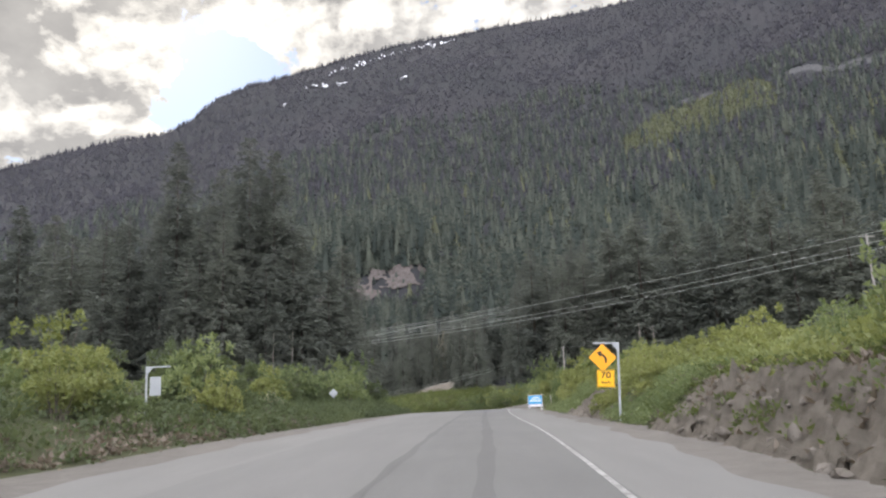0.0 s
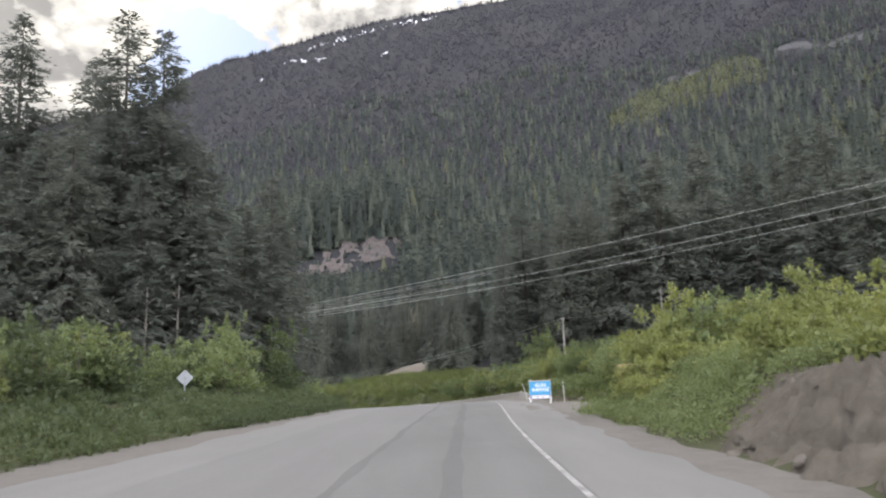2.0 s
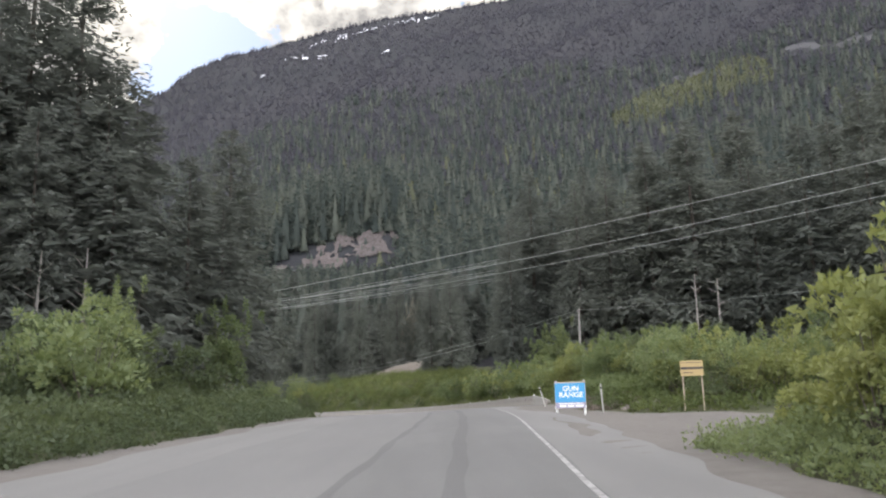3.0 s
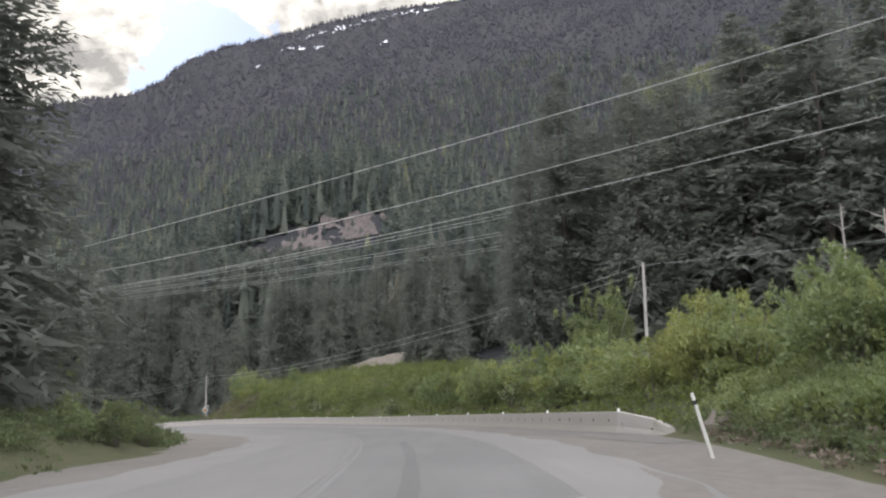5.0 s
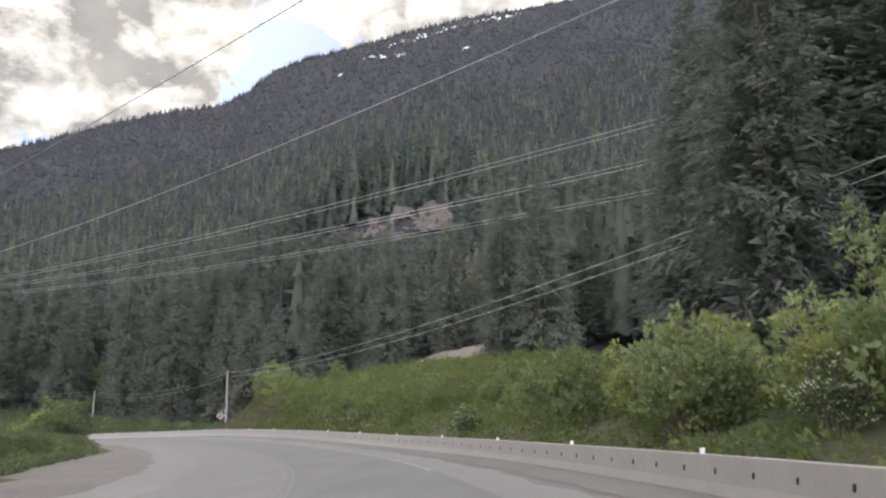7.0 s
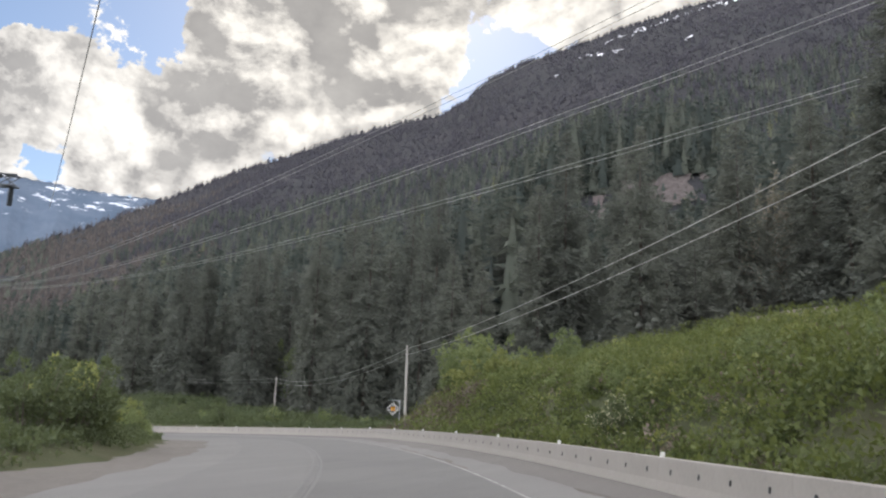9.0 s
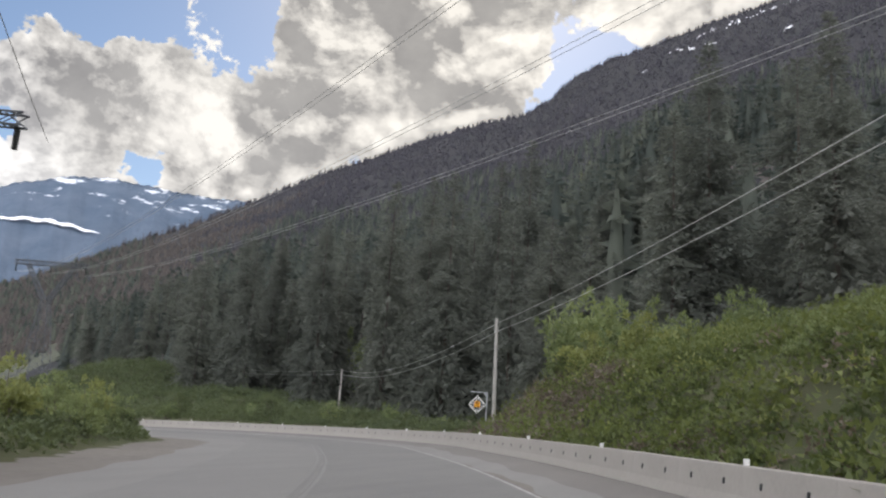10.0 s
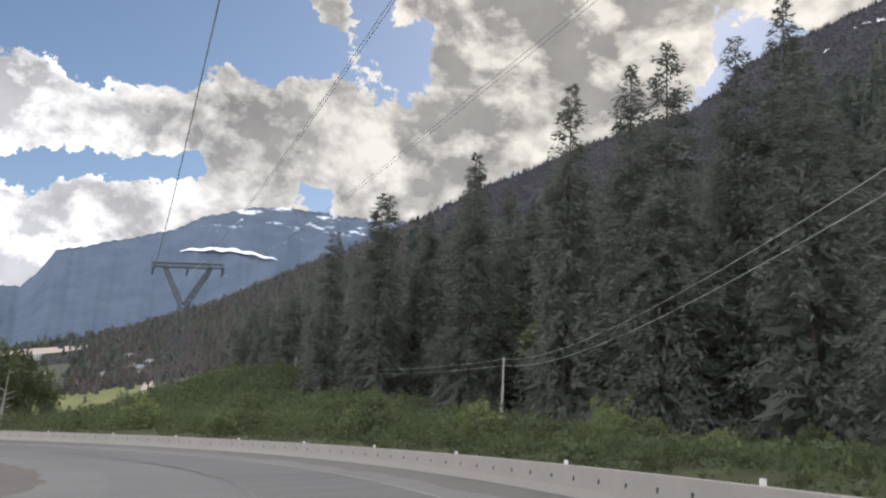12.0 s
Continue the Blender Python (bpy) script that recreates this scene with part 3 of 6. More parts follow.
def build_far_snow():
    """A long tongue of old snow, level across the face of the far mountain."""
    n, v = 60, []
    for k in range(n + 1):
        a = 52.4 + 7.0 * k / n
        mid = 9.30 + 0.42 * math.sin(math.pi * k / n) + 0.05 * math.sin(k * 0.5)
        wide = 0.16 * math.sin(math.pi * k / n) ** 0.6 * (0.5 + 0.5 * abs(math.sin(k * 1.3) * math.sin(k * 0.37 + 1)))
        for j in range(4):
            want, u = math.tan(radians(mid + wide * (j / 1.5 - 1))), 0.4
            while u < 0.98 and far_height(a, u) < want * (2600 + u * 1700):
                u += 0.002
            r = 2600 + u * 1700 - 25
            v.append((-39 - math.sin(radians(a)) * r, 216 + math.cos(radians(a)) * r, far_height(a, u) + 4))
    me = fast_mesh("far_snow", v, grid_faces(4, n + 1), MAT["snow"], True)
    tagged(new("backdrop_snow", me), "white snow tongue on the distant mountain", "snow", kind="structure")


build_ground()
build_mountain()
build_far_range()
build_far_snow()


# ---- road ----
def strip(name, s0, s1, step, left, right, up, mat, label, category="road", parent=None, across=2, wob=0.0):
    s = np.arange(s0, s1 + 0.01, step)
    v, w = np.linspace(0, 1, across), []
    for si in s:
        a = left(si) if callable(left) else left
        b = right(si) if callable(right) else right
        if wob:
            a, b = a + wob * math.sin(si * 0.9) * math.sin(si * 0.31), b + wob * math.sin(si * 1.1 + 1) * math.sin(si * 0.43)
        for k in v:
            w.append(at_road(si, a + (b - a) * k, up))
    me = fast_mesh(name, np.array(w, float).reshape(-1, 3), grid_faces(across, len(s)), mat, True)
    ob = new(name, me)
    if parent:
        ob.parent = parent
    return tagged(ob, label, category, kind="structure")


strip("road_shoulder", -70, 330, 0.4, lambda s: left_edge(s) - 0.4, lambda s: np.interp(s, [-70, 58, 63, 69, 90, 96, 104, 330], [4.8, 4.8, 5.2, 14, 13, 8, 8.6, 6.4]), 0.0,
      MAT["gravel"], "brown-grey gravel shoulders of a two-lane road", across=14, wob=0.28)
strip("road_paved_shoulder", -70, 330, 0.4, lambda s: np.interp(s, [-70, 60, 110, 330], [-8.3, -8.0, -7.8, -7.6]), lambda s: edge_line(s) + np.interp(s, [0, 60, 80, 120, 200], [2.0, 2.1, 2.6, 1.9, 1.6]), 0.006,
      MAT["shoulder"], "pale dusty paved shoulders", across=10, wob=0.22)
strip("road_left_lane", -70, 330, 1.0, -5.6, -1.95, 0.020, MAT["pale_asphalt"], "pale dusty asphalt lane", across=6, wob=0.08)
strip("road", -70, 330, 1.0, -1.95, lambda s: edge_line(s) + 0.10, 0.026, MAT["asphalt"], "worn grey asphalt lane", across=8, wob=0.03)
strip("road_dirt_band", 108, 330, 0.4, lambda s: barrier_line(s) - 1.9, lambda s: barrier_line(s) + 0.2, 0.011, MAT["grime"], "dark dirt gathered along the foot of the barrier", across=4, wob=0.2)
strip("road_tyre_track", -70, 118, 1.0, lambda s: -0.42 + 0.10 * math.sin(s * 0.05), lambda s: -0.10 + 0.10 * math.sin(s * 0.05), 0.031, MAT["track"], "darker tyre track along the lane", "road marking", wob=0.05)
strip("road_joint", -70, 96, 1.0, -2.06, -1.86, 0.031, MAT["track"], "dark sealed joint along the middle of the road", "road marking", wob=0.06)
for d in (-2.15, -1.85):
    strip("centre_line", 96, 330, 1.0, d - 0.045, d + 0.045, 0.032, MAT["worn_mark"], "faded double line along the middle of the road", "road marking", wob=0.02)
strip("edge_line_right", -70, 98, 0.5, lambda s: edge_line(s) - 0.05, lambda s: edge_line(s) + 0.05, 0.033, MAT["white_line"], "worn white line along the road's edge", "road marking")
strip("edge_line_right", 150, 330, 0.5, lambda s: edge_line(s) - 0.05, lambda s: edge_line(s) + 0.05, 0.033, MAT["faint_line"], "worn white line along the road's edge", "road marking")


# ---- plants ----
def leaf_cloud(rng, centres, radii, count, size, stretch=1.0, droop=0.0, shell=0.55):
    """Small folded leaves scattered through lumps: arrays of verts and triangles."""
    k = rng.integers(0, len(centres), count)
    way = rng.normal(size=(count, 3))
    way /= np.linalg.norm(way, axis=1, keepdims=True)
    way[:, 2] = np.where(way[:, 2] < -0.35, -way[:, 2], way[:, 2])
    dist = shell + (1 - shell) * rng.random(count) ** 0.6
    p = centres[k] + way * dist[:, None] * radii[k]
    out = way + rng.normal(size=(count, 3)) * 0.7 + np.array([0, 0, 0.3 - droop])
    out /= np.linalg.norm(out, axis=1, keepdims=True)
    side = np.cross(out, rng.normal(size=(count, 3)))
    side /= np.linalg.norm(side, axis=1, keepdims=True)
    L = (size * (0.6 + 0.8 * rng.random(count)))[:, None]
    w = L * 0.42
    tip = p + out * L * stretch
    verts = np.stack([p + side * w, tip, p - side * w * 0.7 + out * L * 0.25], 1).reshape(-1, 3)
    return verts, np.arange(count * 3).reshape(-1, 3)


def shrub_meshes(seed, width, height, count, size, mat, upright=0.0):
    rng = np.random.default_rng(seed)
    n = 16
    ang, rad = rng.random(n) * 6.28, np.sqrt(rng.random(n)) * width * 0.36
    hh = height * (0.22 + 0.62 * rng.random(n)) * (1 - 0.35 * rad / (width * 0.5))
    centres = np.stack([np.cos(ang) * rad, np.sin(ang) * rad, hh], -1)
    r = (0.16 + 0.12 * rng.random((n, 1))) * np.array([[width, width, height * 0.9]])
    # sprouting shoots above the crown
    m = 9
    sx = np.stack([rng.normal(size=m) * width * 0.22, rng.normal(size=m) * width * 0.22, height * (0.75 + 0.3 * rng.random(m))], -1)
    sr = np.stack([0.05 * width * np.ones(m), 0.05 * width * np.ones(m), height * (0.10 + 0.12 * rng.random(m) + upright * 0.1)], -1)
    v1, t1 = leaf_cloud(rng, centres, r, int(count * 0.86), size)
    v2, t2 = leaf_cloud(rng, sx, sr, int(count * 0.14), size * 0.9, shell=0.2)
    crown = fast_mesh("crown", np.r_[v1, v2], np.r_[t1, t2 + len(v1)], mat)
    bm = bmesh.new()
    for c in list(centres[::2]) + list(sx[::2]):
        rod(bm, (c[0] * 0.15, c[1] * 0.15, -0.3), tuple(c), 0.025 + 0.006 * height, 0.006, 5)
    stems = bpy.data.meshes.new("stems")
    bm.to_mesh(stems)
    bm.free()
    stems.materials.append(MAT["twig"])
    return crown, stems


def make_shrub(kind, seed, width, height, count, size, mat, label, category="shrub"):
    crown, stems = shrub_meshes(seed, width, height, count, size, MAT[mat])
    ob = thing(kind, (0, 0, -500), label, category)
    part("crown", crown, None, ob)
    part("stem", stems, None, ob, "bare grey stems")
    return ob


def conifer_meshes(seed, height, spread_w, per_metre, per_branch, fine=1.0, bare=0.08, open_top=0.6, mat="needle"):
    """A tapered trunk, drooping branches hung with small needle sprays, and the dense inner growth round the trunk."""
    rng = np.random.default_rng(seed)
    vs = []
    for b in range(int(height * per_metre)):
        f = bare + (1 - bare) * rng.random() ** 0.85
        if f > open_top and rng.random() < 0.12:
            continue
        reach = spread_w * (1 - f) ** 0.72 * (1 + 0.10 * math.sin(f * 31 + seed)) * (1 + 0.25 * f) + 0.30
        L = reach * (0.62 + 0.45 * rng.random()) * (1.2 if rng.random() < 0.1 else 1.0)
        a = rng.random() * 6.283
        k = int((4 + L * per_branch) * (0.8 + 0.4 * rng.random()))
        u = 0.12 + 0.88 * rng.random(k) ** 0.7
        out, side = np.array([math.cos(a), math.sin(a), 0.0]), np.array([-math.sin(a), math.cos(a), 0.0])
        hand = np.where(rng.random((k, 1)) < 0.5, -1.0, 1.0)
        p = out * (u * L)[:, None]
        p[:, 2] = f * height + L * ((0.55 * f - 0.22) * u - (0.42 - 0.25 * f) * u ** 2)
        way = out * (0.45 + 0.5 * rng.random((k, 1))) + side * hand * (0.25 + 0.75 * rng.random((k, 1)))
        p += rng.normal(size=(k, 3)) * (0.06 + 0.05 * L) * np.array([1.0, 1.0, 1.3])
        way[:, 2] = np.where(rng.random(k) < 0.3, -1.0, 0.45 - 1.15 * rng.random(k)) * (1.15 - f)
        size = ((0.30 + 0.085 * L * (1.2 - u)) * fine * (0.7 + 0.6 * rng.random(k)))[:, None]
        across = np.cross(way, rng.normal(size=(k, 3)))
        across /= np.linalg.norm(across, axis=1, keepdims=True)
        vs.append(np.stack([p + across * size * 0.17, p + way * size * 1.02, p - across * size * 0.17], 1).reshape(-1, 3))
    v = np.concatenate(vs)
    # inner growth
    k = int(height * 22)
    f = bare + (open_top + 0.15 - bare) * rng.random(k)
    a = rng.random(k) * 6.283
    far = spread_w * (1 - f) ** 0.72 * (0.15 + 0.40 * rng.random(k))
    p = np.stack([np.cos(a) * far, np.sin(a) * far, f * height - 0.25 * far], -1)
    way = np.stack([np.cos(a), np.sin(a), -0.5 * rng.random(k)], -1) + rng.normal(size=(k, 3)) * 0.5
    across = np.cross(way, rng.normal(size=(k, 3)))
    across /= np.linalg.norm(across, axis=1, keepdims=True)
    size = (0.75 + 0.5 * rng.random((k, 1))) * (1.2 - f[:, None])
    core = np.stack([p + across * size * 0.32, p + way * size, p - across * size * 0.32], 1).reshape(-1, 3)
    v = np.r_[v, core]
    crown = fast_mesh("crown", v, np.arange(len(v)).reshape(-1, 3), MAT[mat])
    bm = bmesh.new()
    rod(bm, (0, 0, -1.0), (0, 0, height * 0.99), height * 0.011, 0.03, 8)
    trunk = bpy.data.meshes.new("trunk")
    bm.to_mesh(trunk)
    bm.free()
    trunk.materials.append(MAT["bark"])
    return crown, trunk


def make_conifer(seed, height, spread_w, label, per_metre, per_branch, fine=1.0, open_top=0.6):
    crown, trunk = conifer_meshes(seed, height, spread_w, per_metre, per_branch, fine, 0.07, open_top)
    ob = thing("conifer", (0, 0, -500), label, "tree", "roadside conifers")
    part("crown", crown, None, ob)
    part("trunk", trunk, None, ob, "dark rough bark")
    return ob


def stand(ob, x, y, scale=1.0, turn=0.0, sink=0.0, tall=1.0):
    """A copy of a plant on the ground at x, y."""
    z = float(terrain(np.array([x]), np.array([y]))[0])
    c = copy_thing(ob, Matrix.Translation((x, y, z - sink)) @ Matrix.Rotation(turn, 4, "Z"))
    c.scale = (scale, scale, scale * tall)
    return c


SHRUBS = {
    "leaf": [make_shrub("shrub", 10 + k, 3.4, 2.9, 1900, 0.21, "leaf", "fresh green leafy shrub on the roadside bank") for k in range(3)],
    "yellow": [make_shrub("shrub", 20 + k, 3.2, 2.6, 1900, 0.20, "leaf_yellow", "yellow-green leafy shrub on the roadside bank") for k in range(3)],
    "dull": [make_shrub("shrub", 30 + k, 3.3, 2.6, 1800, 0.20, "leaf_dull", "dull green brush beside the gravel shoulder") for k in range(2)],
}
FINE = {
    "leaf": [make_shrub("shrub", 10 + k, 3.4, 2.9, 3600, 0.135, "leaf", "fresh green leafy shrub near the barrier's end") for k in range(3)],
    "yellow": [make_shrub("shrub", 20 + k, 3.2, 2.6, 3600, 0.13, "leaf_yellow", "yellow-green leafy shrub near the barrier's end") for k in range(3)],
    "dull": [make_shrub("shrub", 30 + k, 3.3, 2.6, 3400, 0.13, "leaf_dull", "dull green leafy shrub near the barrier's end") for k in range(2)],
}
FLOWER = make_shrub("flowering_shrub", 41, 2.2, 1.8, 1300, 0.14, "leaf_dull", "green bush dotted with cream blossom")
part("blossom", shrub_meshes(41, 2.4, 1.95, 420, 0.10, MAT["blossom"])[0], None, FLOWER, "cream flower clusters")
ASPENS = [make_shrub("young_tree", 50 + k, 4.2, 7.0, 4600, 0.24, "leaf", "young round-leaved tree in fresh leaf", "tree") for k in range(2)]
KINDS = [(60, 30, 5.4, "tall dark spruce at the forest's edge"), (61, 26, 4.7, "dark fir at the forest's edge"),
         (62, 33, 5.6, "tall dark fir with drooping branches"), (63, 21, 4.2, "young dark spruce beside the forest")]
TALL = (30, 26, 33, 21)
CONIFERS = [make_conifer(*kind, 9, 5.0, 1.8, 0.75) for kind in KINDS]
NEAR_CONIFERS = [make_conifer(*kind, 13, 9.5, 1.15, 0.62) for kind in KINDS]

rng = np.random.default_rng(5)


def scatter_shrubs(n, s0, s1, d0, d1, kinds, lo, hi, keep=None, pools=SHRUBS):
    """Shrubs over a stretch of the roadside, s along and d to the right."""
    for _ in range(n):
        s, d = s0 + rng.random() * (s1 - s0), d0 + rng.random() * (d1 - d0)
        if keep and not keep(s, d):
            continue
        if d < 0:
            d = min(d, float(left_edge(s)) - 0.9)
        x, y, _z = at_road(s, d)
        pool = pools[kinds[rng.integers(len(kinds))]]
        stand(pool[rng.integers(len(pool))], float(x), float(y), lo + rng.random() * (hi - lo), rng.random() * 6.28, 0.15, 0.85 + 0.3 * rng.random())


# left bank
scatter_shrubs(18, -5, 75, -11.8, -14.0, ("dull", "leaf", "yellow"), 0.55, 0.85, lambda s, d: not 45 < s < 74)
scatter_shrubs(38, -5, 84, -14.6, -20, ("leaf", "dull", "yellow", "dull"), 0.8, 1.4)
scatter_shrubs(20, 58, 84, -10.8, -16.0, ("leaf", "dull", "dull"), 0.9, 1.4, lambda s, d: s > 74.5 or d < -15.2)
scatter_shrubs(8, 88, 125, -13.0, -18, ("leaf", "dull"), 0.35, 0.6)
scatter_shrubs(12, 125, 190, -12.0, -16, ("leaf", "yellow", "dull"), 0.3, 0.5)
scatter_shrubs(12, 216, 250, -13.2, -16, ("dull", "yellow", "leaf"), 0.6, 0.9)
scatter_shrubs(7, 195, 211, -13.1, -15.2, ("dull", "yellow", "dull"), 0.95, 1.25)
# right: on the cut bank, round the drive, behind the barrier
scatter_shrubs(26, 2, 44, 8.6, 12, ("yellow", "leaf", "yellow"), 0.5, 0.8)
scatter_shrubs(26, 36, 60, 7.6, 13, ("yellow",), 0.5, 0.78)
scatter_shrubs(18, 91, 112, 12.0, 20, ("leaf", "yellow", "dull"), 0.9, 1.35, pools=FINE)
scatter_shrubs(12, 91.5, 97, 12.5, 24, ("leaf", "yellow", "leaf"), 1.0, 1.4, pools=FINE)
scatter_shrubs(30, 108, 180, 9.5, 20, ("leaf", "yellow", "leaf"), 0.75, 1.15)
scatter_shrubs(6, 32, 38, 5.4, 7.4, ("yellow",), 0.35, 0.55)
scatter_shrubs(9, 57.5, 64.5, 5.5, 7.4, ("yellow",), 0.45, 0.65)
scatter_shrubs(13, 57, 66, 6.9, 12, ("yellow", "yellow", "leaf"), 0.68, 0.95)
scatter_shrubs(14, 105, 120, 10.0, 15, ("leaf", "yellow"), 0.85, 1.2, pools=FINE)
scatter_shrubs(8, 219, 226, 11.8, 20, ("leaf", "yellow"), 0.75, 1.05)
scatter_shrubs(8, 182, 229, 9.5, 18, ("yellow", "leaf", "yellow"), 0.35, 0.62)
scatter_shrubs(10, 250, 275, 10.5, 22, ("dull", "leaf", "dull"), 0.45, 0.75)
scatter_shrubs(14, 266, 325, 8.8, 20, ("dull", "dull", "leaf"), 0.7, 1.15)
scatter_shrubs(6, 214, 250, -12.2, -13.5, ("dull", "leaf"), 0.45, 0.7)


def brush(name, label, mat, n, s0, s1, d0, d1, lump, size, per, seed, where=None):
    """Low growth over a stretch: many leafy lumps in one mesh."""
    r = np.random.default_rng(seed)
    if where is None:
        s, d = s0 + r.random(n) * (s1 - s0), d0 + r.random(n) * (d1 - d0)
        if d0 < 0:
            d = np.minimum(d, left_edge(s) - 0.3)
        x, y, _z = at_road(s, d)
    else:
        x, y = where(r, n)
    z = terrain(x, y)
    rad = lump * (0.5 + 0.8 * r.random(n))
    centres = np.stack([x, y, z + rad * 0.15], -1)
    radii = np.stack([rad, rad, rad * (0.7 + 0.5 * r.random(n))], -1)
    v, t = leaf_cloud(r, centres, radii, n * per, size)
    return tagged(new(name, fast_mesh(name, v, t, MAT[mat])), label, "undergrowth", kind="stuff")


for s_, d_, size_ in [(122, -12.2, 0.75), (127.5, -12.3, 0.62), (133, -13.4, 0.7), (168, -15.0, 0.62), (175, -14.9, 0.75), (181, -14.6, 0.6)]:
    x, y, _z = at_road(s_, d_)
    stand(FINE["dull"][int(s_) % 2], float(x), float(y), size_, s_, 0.15)
stand(SHRUBS["leaf"][1], -29.8, 226.3, 1.5, 0.4, 0.2, 1.25)
stand(SHRUBS["leaf"][2], -27.2, 224.0, 1.3, 2.4, 0.2, 1.1)
scatter_shrubs(16, 184, 220, 10.5, 22, ("yellow", "leaf", "leaf"), 0.35, 0.55)
scatter_shrubs(14, 128, 160, 10.0, 14, ("leaf", "leaf", "yellow"), 0.9, 1.25)


brush("undergrowth", "green ferns and low brush on the slope behind the barrier", "fern", 1400, 111.5, 184, 7.8, 26, 0.8, 0.17, 50, 81)
brush("undergrowth", "yellow-green ferns and brambles over the berm", "fern", 1100, 176, 229, 7.3, 32, 1.15, 0.18, 80, 82)
brush("undergrowth", "green grass and brush along the left bank", "leaf_dull", 1050, -8, 110, -10.4, -18, 0.6, 0.18, 36, 83)
brush("undergrowth", "green brush where the left bank ends", "leaf_dull", 220, 110, 132, -12.6, -18, 0.6, 0.12, 80, 107)
brush("undergrowth", "ferns at the foot of the berm", "fern", 480, 180, 222, 7.2, 13, 0.6, 0.16, 60, 105)
brush("undergrowth", "green brush on the inside of the bend", "leaf_dull", 900, 130, 262, -11.8, -22, 0.5, 0.18, 44, 84)
brush("undergrowth", "yellow-green brush on top of the cut bank", "leaf_yellow", 700, -8, 28, 7.3, 20, 0.7, 0.16, 46, 85)
brush("undergrowth", "yellow-green brush over the bank before the drive", "leaf_yellow", 800, 26, 66, 7.6, 20, 0.75, 0.17, 46, 94)
brush("undergrowth", "green weeds at the foot of the bank", "leaf", 260, 26, 34, 5.0, 8.6, 0.45, 0.085, 110, 89)
brush("undergrowth", "green weeds at the corner of the drive", "leaf", 460, 49, 67, 5.0, 9.5, 0.5, 0.085, 120, 95)
brush("undergrowth", "sparse green tufts on the raw dirt bank", "fern", 240, -8, 29, 5.4, 8.6, 0.36, 0.13, 34, 101)
brush("dead_brush", "dry roots and dead stalks on the raw dirt bank", "dry_leaf", 130, -8, 29, 5.0, 8.6, 0.26, 0.2, 16, 102)
brush("dead_brush", "dry brown bracken and twigs at the foot of the berm", "dry_leaf", 300, 216, 231, 7.2, 12.5, 0.75, 0.17, 50, 96)
brush("dead_brush", "dry brown weeds along the left shoulder", "dry_leaf", 170, -4, 48, -10.3, -12.6, 0.42, 0.16, 40, 92)
# brown weeds added to stand for the shaded gaps between fern clumps
brush("dead_brush", "dry weeds set between the berm's ferns as dark gaps", "dry_leaf", 110, 182, 228, 8.5, 20, 0.6, 0.17, 40, 103)
brush("undergrowth", "fresh green clumps among the ferns of the berm", "leaf_yellow", 170, 180, 228, 8.5, 28, 0.75, 0.16, 60, 104)
brush("dead_brush", "dry brown stalks among the ferns", "dry_leaf", 160, 180, 228, 7.2, 9.0, 0.35, 0.17, 30, 97)
brush("undergrowth", "leafy green brush at the barrier's end", "leaf", 260, 98, 110, 9.6, 14, 0.7, 0.10, 190, 108)
brush("undergrowth", "leafy weeds behind the barrier's end", "leaf", 90, 105.5, 112, 8.9, 11.5, 0.6, 0.10, 160, 111)
brush("undergrowth", "ragged weeds along the foot of the brush", "leaf_dull", 230, 95, 110.5, 8.2, 9.9, 0.4, 0.09, 90, 109)
brush("dead_brush", "dry brown twigs and litter beside the shoulder", "dry_leaf", 110, 94, 109, 7.7, 10.5, 0.34, 0.11, 50, 110)
brush("undergrowth", "green brush round the drive", "fern", 460, 88, 110, 8.8, 22, 0.7, 0.18, 44, 86)
brush("roadside_grass", "rough grass and weeds behind the barrier", "leaf_dull", 1400, 228, 320, 7.2, 34, 0.55, 0.2, 36, 87)
brush("hill_brush", "rounded dull green bushes over the bank of the last bend", "leaf_dull", 260, 262, 335, 9.5, 32, 1.7, 0.24, 170, 79)
brush("undergrowth", "rank growth at the foot of the left bank", "leaf_dull", 110, 30, 46, -10.3, -13.6, 0.75, 0.17, 60, 78)
brush("undergrowth", "short weeds before the sign on the left bank", "leaf_dull", 120, 45, 62, -11.2, -15.5, 0.5, 0.16, 46, 76)
brush("undergrowth", "thick weeds along the edge of the left shoulder", "leaf_dull", 420, 40, 92, -10.0, -12.6, 0.5, 0.11, 80, 75)
brush("undergrowth", "grey-green weeds at the very edge of the left shoulder", "leaf_dull", 260, 62, 94, -9.0, -11.2, 0.5, 0.11, 80, 106)
brush("roadside_grass", "tufted grass close behind the barrier", "leaf_dull", 340, 228, 268, 6.9, 11.5, 0.42, 0.16, 44, 74)
brush("undergrowth", "rank growth behind the sign on the left bank", "leaf_dull", 170, 62, 86, -14.6, -17.5, 0.85, 0.17, 60, 77)
brush("undergrowth", "low weeds at the inner edge of the bend", "leaf_dull", 420, 150, 262, -11.2, -14, 0.45, 0.16, 46, 99)
brush("hill_brush", "dense green brush over the grassy hill", "leaf_dull", 1400, 0, 0, 0, 0, 1.7, 0.5, 42, 88,
      lambda r, n: (-165 + r.normal(size=n) * 34, 313 + r.normal(size=n) * 18))
brush("hill_brush", "dull green bushes on the slope inside the last bend", "leaf_dull", 420, 0, 0, 0, 0, 1.5, 0.34, 90, 98,
      lambda r, n: (-112 + r.normal(size=n) * 22, 290 + r.normal(size=n) * 10))


